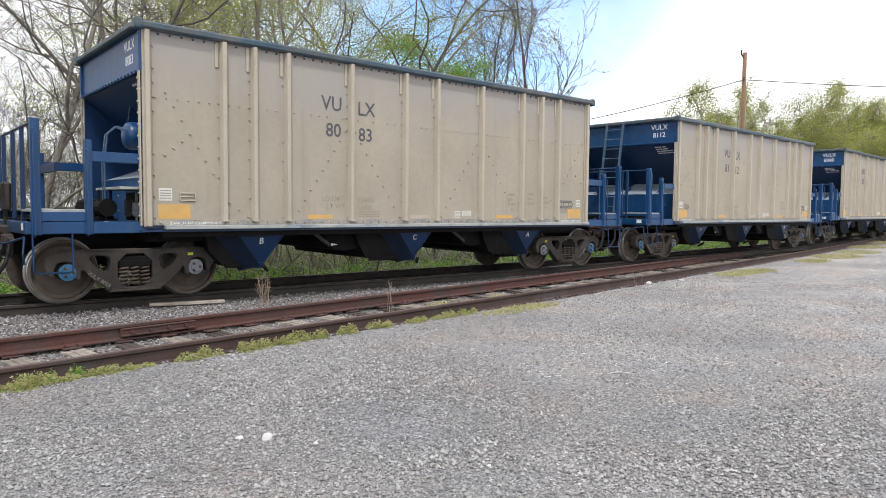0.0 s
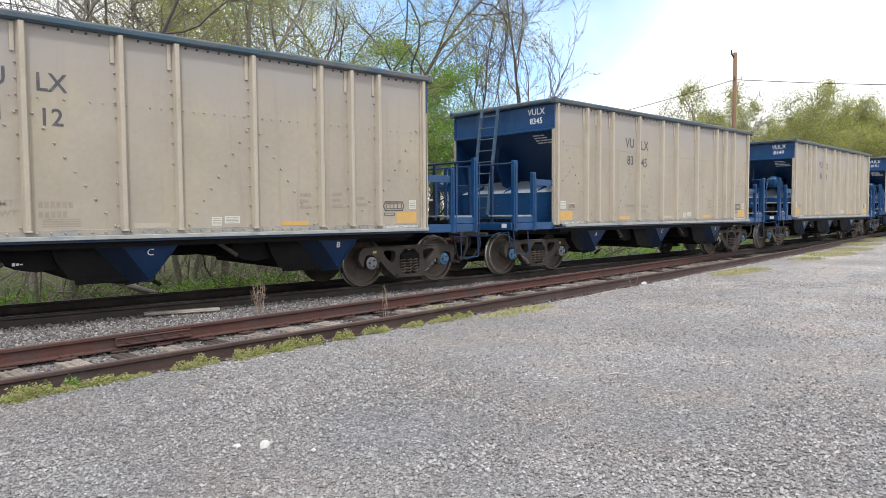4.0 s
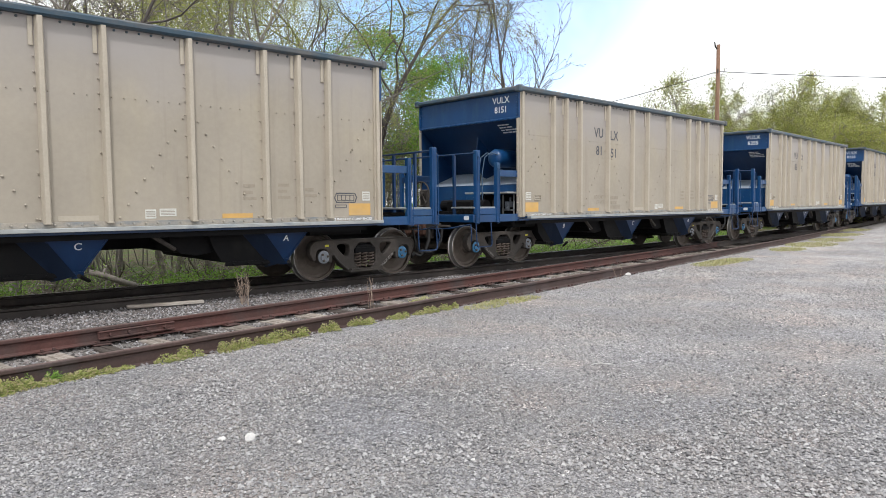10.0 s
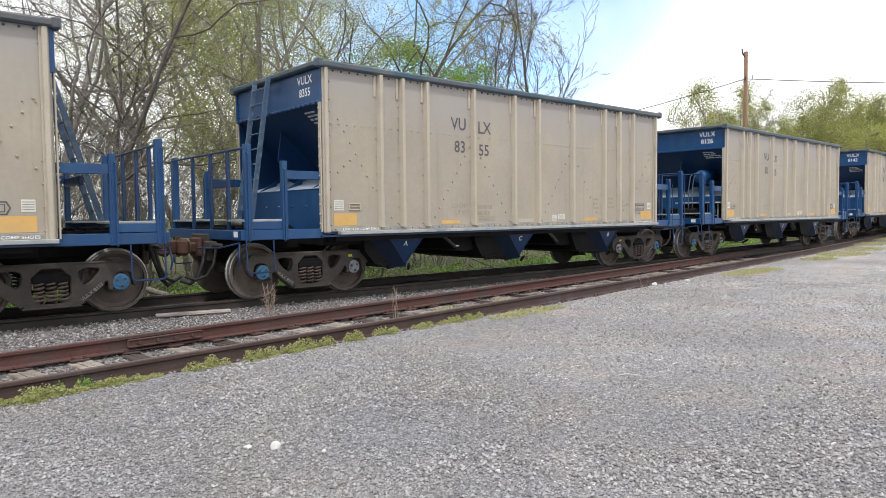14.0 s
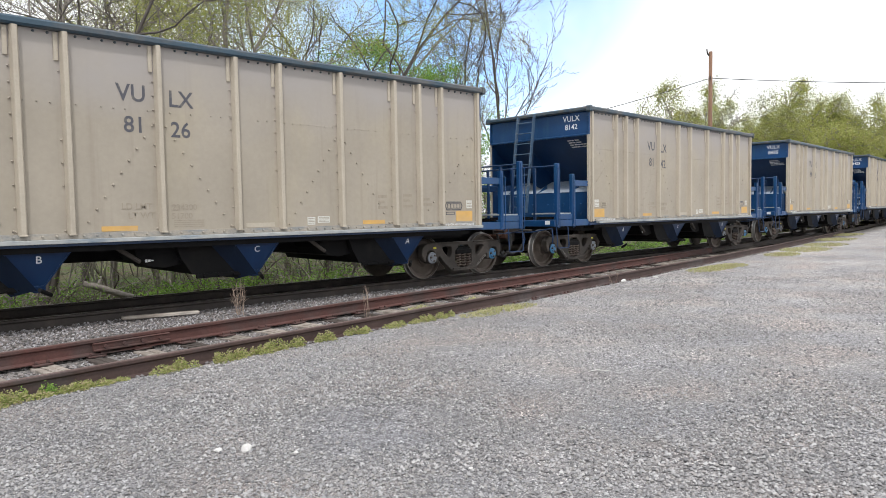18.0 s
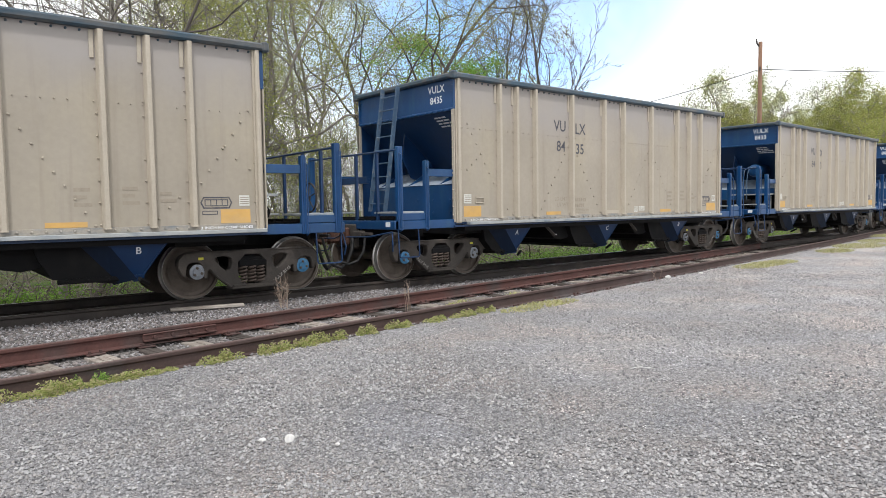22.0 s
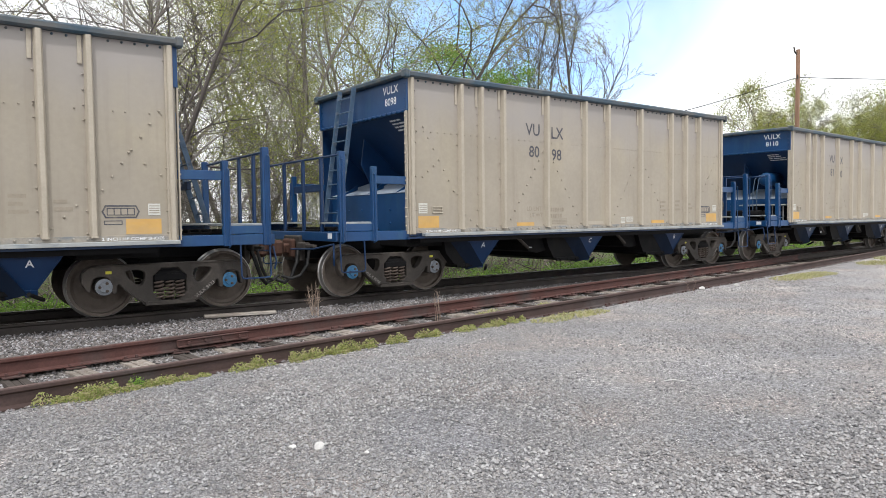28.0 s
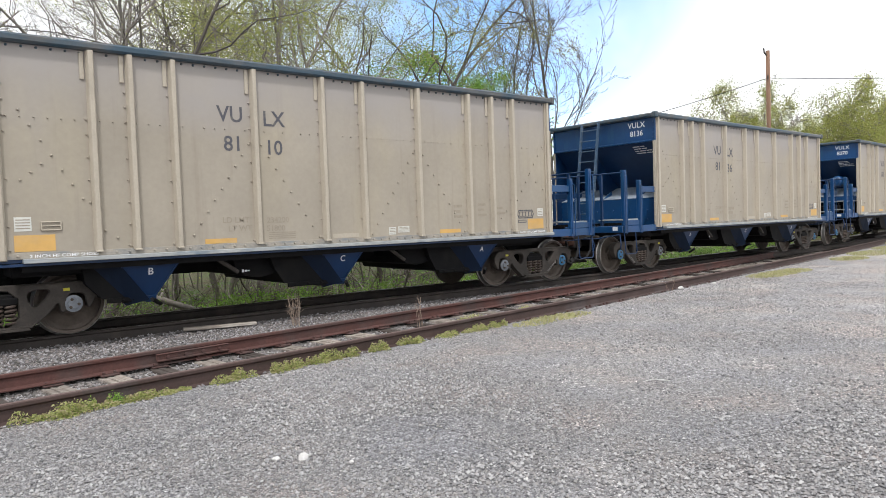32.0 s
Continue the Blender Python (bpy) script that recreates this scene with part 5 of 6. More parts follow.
def car_template(left):
    """An open hopper car without its numbers. left: the letter of its left end; the A end has the ladder."""
    right = "B" if left == "A" else "A"
    gear = "with a ladder up its end" if left == "A" else "with brake gear on its end"
    car = thing("hopper_car", "beige and blue open hopper car " + gear, "railway car", "cars of the train")
    for sy in (-1, 1):
        car_side(car, sy)
    car_panels(car)
    underbody(car, (left, "C", right))
    end_cap(car, -1, left)
    end_cap(car, 1, right)
    add_truck(car, X0 + 0.041, -1)
    add_truck(car, -X0 - 0.041, 1)
    return car


BARS = {}


def car_numbers(car, number):
    """Reporting marks and numbers of one car."""
    y, size = -HALF - 0.004, 0.335
    lettering("VU", size, LETTER_GREY, car, X0 + 3.08, y, 3.13, 0.92)
    lettering("LX", size, LETTER_GREY, car, X0 + 3.775, y, 3.10, 0.92)
    lettering(number[:2], size * 0.95, LETTER_GREY, car, X0 + 3.11, y, 2.69, 0.95)
    lettering(number[2:], size * 0.95, LETTER_GREY, car, X0 + 3.76, y, 2.655, 0.95)
    known = {"8083": ("234400", "51600"), "8149": ("234300", "51700"), "8126": ("234300", "51700"), "8110": ("234200", "51800")}.get(number)
    if known:
        for txt, x, z in zip(known, (3.78, 3.74), (1.53, 1.40)):
            lettering(txt, 0.125, LETTER_FAINT, car, X0 + x, y, z, label="faded weight lettering")
    else:
        if "weights" not in BARS:
            s = Shape()
            for k in range(6):
                s.box(X0 + 3.58 + 0.07 * k, X0 + 3.63 + 0.07 * k, -HALF - 0.003, -HALF, 1.49, 1.57)
                if k < 5:
                    s.box(X0 + 3.58 + 0.07 * k, X0 + 3.63 + 0.07 * k, -HALF - 0.003, -HALF, 1.36, 1.44)
            BARS["weights"] = s.mesh("lettering", LETTER_FAINT)
        tagged(part("lettering", BARS["weights"], None, car, "faded unreadable weight figures"), kind="stuff")
    for txt, z, sz in (("VULX", 3.70, 0.20), (number, 3.49, 0.19)):
        lettering(txt, sz, LETTER_WHITE, car, X0 + 0.018, -1.08, z, 1.0, 0.0, -90)
    for tr in [o for o in car.children if o.name.startswith("truck")]:
        ex = -1 if tr.matrix_basis.translation.x < 0 else 1
        lettering("VULX " + number, 0.075, LETTER_DULL, tr, ex * 0.50, -1.157, 0.34, 1.0, -37 if ex < 0 else 37)


TRAIN = []
# small differences of the couplers' slack
SLACK = (0, -0.066, 0.034, -0.062, 0.074, 0.007, 0.061, -0.043, 0.026, 0.033, -0.031, 0.002, -0.034, 0, 0, 0)
NUMBERS = ("----A 8083B 8112A 8345A 8149B 8151B 8355A 8126B 8142A 8435A 8433B 8098A 8110B 8136A 8070B ----A").split()
for mark in NUMBERS:
    kind = mark[-1]
    first = [o for o, k in TRAIN if k == kind]
    TRAIN.append((copy_thing(first[0], Matrix.Identity(4)) if first else car_template(kind), kind))
for (car, kind), mark in zip(TRAIN, NUMBERS):
    if mark[0] != "-":
        car_numbers(car, mark[:-1])


# ---- trees ----
def grow(rnd, height, spread, levels, twigs, lean=0.0, stems=1, r0=None, up=0.35, low=0.25, fine=0.003, crook=1.0):
    """Limbs of a tree as lists of points and radii, and the places where leaves sit."""
    limbs, tips = [], []

    def limb(p, d, length, r, level):
        n = (9, 8, 5, 3, 3)[min(level, 4)]
        bend_ = (0.11, 0.27, 0.32, 0.32, 0.30)[min(level, 4)] * crook
        pts, rs = [p.copy()], [r]
        d = d.normalized()
        for i in range(n):
            d = (d + Vector((rnd.gauss(0, 1), rnd.gauss(0, 1), rnd.gauss(0, 0.7) + (up if level else 0.10))) * bend_).normalized()
            p = p + d * (length / n)
            pts.append(p.copy())
            rs.append(max(r * (1 - (0.78 if level < 2 else 0.88) * (i + 1) / n), fine))
        limbs.append((pts, rs, level))
        if level >= levels:
            tips.extend([q + Vector((rnd.gauss(0, .06), rnd.gauss(0, .06), rnd.gauss(0, .06))) for q in pts[1:]])
            return
        kids = (rnd.randint(9, 12), rnd.randint(6, 8), rnd.randint(5, 6), twigs)[min(level, 3)]
        for k in range(kids):
            f = (low + (0.98 - low) * (k + rnd.random()) / kids) if level == 0 else (0.18 + 0.82 * (k + rnd.random()) / kids)
            i = min(int(f * n), n - 1)
            q = pts[i].lerp(pts[i + 1], f * n - i)
            base = (pts[i + 1] - pts[i]).normalized()
            a = rnd.uniform(0, 2 * math.pi)
            o = base.orthogonal().normalized()
            o = Matrix.Rotation(a, 3, base) @ o
            e = rnd.uniform(0.55, 1.05) * spread
            nd = (base * math.cos(e) + o * math.sin(e)).normalized()
            ln = length * rnd.uniform(0.32, 0.52) * (1.15 - 0.45 * f if level == 0 else 1.1 - 0.4 * f)
            limb(q, nd, ln, min(rs[i] * 0.6, r * 0.42), level + 1)

    for k in range(stems):
        a = rnd.uniform(0, 6.28)
        d = Vector((math.cos(a) * (0.16 * (stems > 1) + lean), math.sin(a) * (0.16 * (stems > 1) + lean), 1))
        limb(Vector((0.18 * k * math.cos(a), 0.18 * k * math.sin(a), -0.3)), d, height * rnd.uniform(0.85, 1.0), (r0 or height * 0.0078) * (1 if k == 0 else 0.75), 0)
    return limbs, tips


def leaf_cards(s, rnd, tips, per, size, scatter, mask=None):
    """Small folded leaves round the twigs."""
    for q in tips:
        if mask and noise.noise(q * 0.75) < mask - 0.1 - 0.1 * rnd.random():
            continue
        for _ in range(per if isinstance(per, int) else (1 if rnd.random() < per else 0)):
            c = q + Vector((rnd.gauss(0, scatter), rnd.gauss(0, scatter), rnd.gauss(0, scatter)))
            u = Vector((rnd.gauss(0, 1), rnd.gauss(0, 1), rnd.gauss(0, 0.7))).normalized()
            v = u.orthogonal().normalized()
            v = Matrix.Rotation(rnd.uniform(0, 6.28), 3, u) @ v
            a, b = u * size * rnd.uniform(0.6, 1.3), v * size * rnd.uniform(0.35, 0.6)
            w = u.cross(v) * size * 0.18
            s.add([c - a, c + b + w, c + a, c - b + w], [(0, 1, 2), (0, 2, 3)])


def raw_mesh(s, name, mt, smooth=False):
    me = bpy.data.meshes.new(name)
    me.from_pydata([tuple(p) for p in s.v], [], s.f)
    me.materials.append(mt)
    if smooth:
        me.polygons.foreach_set("use_smooth", [True] * len(s.f))
    return me


def tree(name, label, category, seed, height, spread, levels, twigs, leaf=None, per=1, size=0.05, scatter=0.12, bark=None, stems=1, r0=None, up=0.35, low=0.25, mask=0.06, group="trees of the wood", fine=0.003, crook=1.0, lean=0.0):
    """A tree: trunk with its limbs, twigs, and a crown of small leaves."""
    rnd = random.Random(seed)
    limbs, tips = grow(rnd, height, spread, levels, twigs, lean, stems=stems, r0=r0, up=up, low=low, fine=fine, crook=crook)
    ob = thing(name, label, category, group)
    a, b = Shape(), Shape()
    for pts, rs, level in limbs:
        if level <= 1:
            a.tube(pts, rs, 8 if level == 0 else 6, caps=False)
        else:
            b.tube(pts, rs, 4 if level == 2 else 3, caps=False)
    part("trunk", raw_mesh(a, "trunk", bark or BARK, True), None, ob)
    tagged(part("branch_work", raw_mesh(b, "branch_work", bark or BARK, True), None, ob), kind="stuff")
    if leaf:
        c = Shape()
        leaf_cards(c, rnd, tips, per, size, scatter, mask)
        tagged(part("crown", raw_mesh(c, "crown", leaf), None, ob, "sparse crown of young leaves"), kind="stuff")
    return ob


def place(proto, x, y, turn, scale=1.0, tilt=0.0, dz=0.0, label=""):
    ob = copy_thing(proto, pose(x, y, ground_z(min(x, 90), min(y, 60)) - 0.05 + dz, tilt, 0, turn))
    ob.scale = (scale, scale, scale)
    if label:
        tagged(ob, label)
    return ob


def from_eye(az, dist):
    """Plan position at a bearing (degrees right of the camera's first heading) and a distance."""
    a = radians(50.85 - az)
    return dist * math.cos(a), dist * math.sin(a)


def build_wood():
    rnd = random.Random(11)
    P = []
    P.append(tree("tree", "tall grey tree with budding olive leaves in the wood", "tree", 1, 15, 1.0, 3, 6, LEAF_OLIVE, 19, 0.030, 0.20, up=0.25, mask=-0.04, fine=0.004))
    P.append(tree("tree", "bare crooked grey tree with fine twigs behind the track", "tree", 2, 13, 0.95, 4, 3, None, up=0.22, fine=0.0045, crook=1.3, low=0.14))
    P.append(tree("tree", "slender tree with yellow-green young leaves", "tree", 3, 13, 0.9, 3, 6, LEAF, 20, 0.032, 0.22, stems=2, up=0.25, mask=-0.02))
    P.append(tree("tree", "dark-barked tree with spreading limbs and buds", "tree", 4, 15, 1.1, 3, 6, LEAF_OLIVE, 16, 0.030, 0.20, bark=BARK_DARK, up=0.2, fine=0.005, crook=1.15))
    P.append(tree("tree", "bare dark tree with twisted limbs over the track", "tree", 5, 12, 1.05, 4, 3, None, bark=BARK_DARK, stems=2, up=0.2, fine=0.0045, crook=1.4, low=0.15))
    P.append(tree("tree", "small tree with bright green leaves", "tree", 16, 9.0, 0.62, 3, 6, LEAF_BRIGHT, 13, 0.060, 0.20, mask=0.02, low=0.10, up=0.3))
    P.append(tree("tree", "airy roadside tree in fresh yellow-green leaf", "tree", 7, 9.5, 1.1, 3, 6, LEAF_DENSE, 13, 0.058, 0.26, up=0.12, mask=-0.06, low=0.22, fine=0.020, crook=1.1, stems=3, lean=0.32, r0=0.13))
    P.append(tree("tree", "broad olive-green roadside tree", "tree", 8, 8.6, 1.2, 3, 6, LEAF_DENSE, 15, 0.060, 0.32, up=0.08, mask=-0.45, stems=3, low=0.12, fine=0.018, lean=0.4, r0=0.13))
    S = [tree("shrub", "bare grey thicket shrub with fine twigs", "shrub", 9, 4.6, 0.8, 3, 4, None, stems=6, r0=0.022, up=0.3, low=0.12, group="shrubs of the thicket", fine=0.004, crook=1.2),
         tree("shrub", "thicket shrub with yellow-green buds", "shrub", 10, 5.4, 0.85, 3, 4, LEAF, 2, 0.03, 0.16, stems=5, r0=0.024, up=0.3, low=0.12, group="shrubs of the thicket", fine=0.004),
         tree("shrub", "dark bare sapling clump", "shrub", 12, 6.5, 0.7, 3, 4, None, bark=BARK_DARK, stems=5, r0=0.03, up=0.3, low=0.15, group="shrubs of the thicket", fine=0.004)]
    P.append(tree("tree", "bare vase-shaped tree with fine twigs against the sky", "tree", 14, 13.5, 0.50, 4, 3, None, up=0.34, low=0.20, r0=0.085, fine=0.007, crook=0.85, bark=BARK_DARK))
    # bearing, distance, kind, scale
    spots = [(-43, 22, 1, 0.9), (-39, 19.5, 4, 0.85), (-35, 21, 1, 0.8), (-30.5, 17.0, 1, 0.95), (-29.2, 17.5, 4, 0.85), (-25.8, 24.5, 3, 1.0),
             (-24.0, 20, 1, 0.85), (-20.5, 21.5, 2, 0.95), (-17.5, 21, 0, 0.95), (-14, 27, 2, 1.15), (-10.5, 25, 2, 1.05), (-7.5, 26, 3, 1.0),
             (-5.5, 23, 3, 0.95), (-2.6, 28, 5, 0.86), (-0.9, 27, 5, 0.98), (1.6, 32, 8, 0.85), (1.6, 27, 5, 0.88), (3.5, 28, 5, 0.66), (4.6, 33, 8, 0.95), (8.5, 32, 8, 1.15)]
    used = set()
    for az, d, k, sc in spots:
        x, y = from_eye(az, d)
        turn = rnd.uniform(0, 360)
        if k not in used:
            used.add(k)
            P[k].matrix_basis = pose(x, y, ground_z(x, y) - 0.05, 0, 0, turn)
            P[k].scale = (sc, sc, sc)
        else:
            place(P[k], x, y, turn, sc, rnd.uniform(-3, 3))
    # thinner trees farther back fill the wood
    for i in range(7):
        az = -26 + i * 3.5 + rnd.uniform(-0.8, 0.8)
        d = rnd.uniform(32, 46)
        x, y = from_eye(az, d)
        place(P[rnd.choice((0, 1, 2, 1, 0)) if az > -23 else 1], x, y, rnd.uniform(0, 360), rnd.uniform(0.95, 1.25) * (1 if az < 2 else 0.8), rnd.uniform(-3, 3), label="grey tree standing farther back in the wood")
    # thicket of shrubs and saplings under the trees
    first = [True] * 3
    for i in range(28):
        az = -47 + i * 2.05 + rnd.uniform(-0.5, 0.5)
        lat = SIDE + HALF + (rnd.uniform(5.2, 11) if i % 3 else rnd.uniform(13, 24))
        a = radians(50.85 - az)
        d = lat / math.sin(a)
        x, y = from_eye(az, d)
        y += bend(x)[0]
        k = (0, 2, 1, 0, 0, 2, 1)[i % 7]
        sc, turn = rnd.uniform(0.75, 1.15), rnd.uniform(0, 360)
        if first[k]:
            first[k] = False
            S[k].matrix_basis = pose(x, y, ground_z(x, y) - 0.05, 0, 0, turn)
            S[k].scale = (sc, sc, sc)
        else:
            place(S[k], x, y, turn, sc, rnd.uniform(-4, 4))
    # far belt that closes the wood
    for i in range(6):
        az = -46 + i * 8.4 + rnd.uniform(-0.6, 0.6)
        x, y = from_eye(az, rnd.uniform(50, 66))
        place(S[(0, 1, 2)[i % 3]], x, y, rnd.uniform(0, 360), rnd.uniform(1.3, 1.7), label="distant grey thicket at the back of the wood")
    # trees along the road to the right
    first = {6: True, 7: True}
    for az, d, k, sc in ((14.6, 64, 6, 0.60), (17.0, 62, 6, 0.84), (19.4, 62, 6, 0.90), (22.0, 64, 6, 0.98), (25.0, 57, 6, 1.16), (27.4, 62, 6, 1.14), (30.4, 58, 7, 1.12), (33.6, 56, 7, 1.12), (35.8, 60, 6, 0.95),
                         (37.8, 58, 7, 1.05), (40.5, 60, 6, 1.0), (43, 62, 7, 1.1), (28.8, 74, 7, 1.05), (34.5, 74, 7, 1.1), (26.3, 61, 7, 1.15)):
        x, y = from_eye(az, d)
        turn = rnd.uniform(0, 360)
        if first[k]:
            P[k].matrix_basis = pose(x, y, ground_z(x, min(y, 60)) - 0.05, 0, 0, turn)
            P[k].scale = (sc, sc, sc)
            first[k] = False
        else:
            place(P[k], x, y, turn, sc)


build_wood()


def build_brush():
    """Tangled undergrowth between the track and the wood, and low green plants."""
    rnd = random.Random(21)
    tw, gr = Shape(), Shape()
    for i in range(1500):
        x = rnd.uniform(-6, 34)
        y = main_y(x) + 3.2 + abs(rnd.gauss(0, 3.0))
        z = ground_z(x, y)
        big = rnd.random() < 0.10
        L = rnd.uniform(1.0, 3.2) if big else rnd.uniform(0.5, 2.0)
        a = rnd.uniform(0, 6.28)
        d = Vector((math.cos(a) * 0.8, math.sin(a) * 0.8, rnd.uniform(0.15, 1.6))).normalized()
        p = Vector((x, y, z))
        pts = [p.copy()]
        for k in range(5):
            d = (d + Vector((rnd.gauss(0, .28), rnd.gauss(0, .28), -0.13 + rnd.gauss(0, .14)))).normalized()
            p = p + d * L / 5
            pts.append(p.copy())
        r = rnd.uniform(0.014, 0.035) if big else rnd.uniform(0.004, 0.012)
        tw.tube(pts, [r, r * .9, r * .8, r * .65, r * .5, r * .3], 4 if big else 3, caps=False)
        if rnd.random() < 0.3:
            leaf_cards(gr, rnd, pts[1:], 4, 0.032, 0.10)
    for i in range(11000):
        x = rnd.uniform(-6, 36)
        y = main_y(x) + 2.9 + abs(rnd.gauss(0, 2.6))
        if noise.noise(Vector((x * 0.4, y * 0.4, 2))) < -0.02:
            continue
        z = ground_z(x, y)
        leaf_cards(gr, rnd, [Vector((x, y, z + rnd.uniform(0.02, 0.30)))], 3, 0.04, 0.07)
    tagged(new("brush", raw_mesh(tw, "brush", BRUSH_TWIG)), "tangled grey-brown brush behind the track", "brush", kind="stuff")
    tagged(new("undergrowth", raw_mesh(gr, "undergrowth", LEAF_BRIGHT)), "low green undergrowth at the edge of the wood", "undergrowth", kind="stuff")
    # fallen log
    s = Shape()
    x, y = from_eye(-24.9, 16.2)
    z = ground_z(x, y)
    s.tube([(x - 0.26, y + 0.06, z + 0.51), (x, y, z + 0.42), (x + 0.42, y - 0.1, z + 0.24), (x + 0.95, y - 0.25, z + 0.05)], [0.06, 0.068, 0.065, 0.055], 10)
    s.tube([(x, y, z + 0.42), (x + 0.12, y + 0.2, z + 0.62)], [0.04, 0.02], 6)
    me = s.mesh("fallen_log", BARK, True)
    tagged(new("fallen_log", me), "pale fallen log lying in the undergrowth", "log")


build_brush()


# ---- pole and wire ----
def build_pole():
    x, y = from_eye(23.45, 45)
    z0 = ground_z(x, y) - 0.3
    top = EYE + 45 * math.tan(radians(11.9))
    ob = thing("utility_pole", "weathered brown wooden utility pole", "utility pole", at=pose(x, y, 0))
    s = Shape()
    s.tube([(0, 0, z0), (0, 0, 4), (0.02, 0, top)], [0.15, 0.135, 0.11], 12)
    part("pole", s, POLE_WOOD, ob, smooth=True)
    s = Shape()
    s.tube([(0, 0, top - 0.35), (-0.18, 0.1, top - 0.1), (-0.22, 0.12, top + 0.16)], [0.04, 0.05, 0.035], 8)
    part("bracket", s, CASTING, ob, "dark pole-top bracket")
    zw = EYE + 45 * math.tan(radians(9.95))
    s = Shape()
    s.tube([(-0.14, -0.06, zw - 0.1), (-0.16, -0.08, zw + 0.12)], [0.05, 0.04], 8)
    part("insulator", s, CASTING, ob)
    xa, ya = from_eye(2.0, 60)
    xb, yb = from_eye(52, 62)
    s = Shape()
    za, zb = EYE + 60 * math.tan(radians(5.9)), zw - 0.4
    for (x0, y0, z0_), (x1, y1, z1_) in (((xa, ya, za), (x, y, zw)), ((x, y, zw), (xb, yb, zb))):
        pts = []
        for k in range(17):
            f = k / 16
            pts.append((x0 + (x1 - x0) * f, y0 + (y1 - y0) * f, z0_ + (z1_ - z0_) * f - 0.5 * 4 * f * (1 - f)))
        s.tube(pts, 0.022, 5)
    tagged(new("overhead_wire", s.mesh("overhead_wire", WIRE)), "black overhead wire slung from the pole", "wire")


build_pole()


# ---- gravel, ballast, weeds ----
def stone_points(rnd, r):
    """A rough six-cornered crushed stone."""
    vs = []
    for ax in range(3):
        for s in (-1, 1):
            p = [rnd.uniform(-.35, .35) for _ in range(3)]
            p[ax] = s * rnd.uniform(.75, 1.2)
            vs.append((p[0] * r, p[1] * r, p[2] * r * 0.85))
    return vs


OCTA = [(0, 2, 4), (2, 1, 4), (1, 3, 4), (3, 0, 4), (2, 0, 5), (1, 2, 5), (3, 1, 5), (0, 3, 5)]


def scatter_stones(name, label, mt, places, radius, sink=0.3, seed=5):
    rnd = random.Random(seed)
    kinds = [stone_points(rnd, 1.0) for _ in range(24)]
    vs, fs = [], []
    for x, y in places:
        r = radius(rnd)
        a = rnd.uniform(0, 6.28)
        c, s_ = math.cos(a) * r, math.sin(a) * r
        z = ground_z(x, y) + r * (0.5 - sink)
        n = len(vs)
        for p, q, w in rnd.choice(kinds):
            vs.append((x + p * c - q * s_, y + p * s_ + q * c, z + w * r))
        fs += [tuple(i + n for i in f) for f in OCTA]
    me = bpy.data.meshes.new(name)
    me.from_pydata(vs, [], fs)
    me.materials.append(mt)
    tagged(new(name, me), label, name.replace("_", " "), kind="stuff")


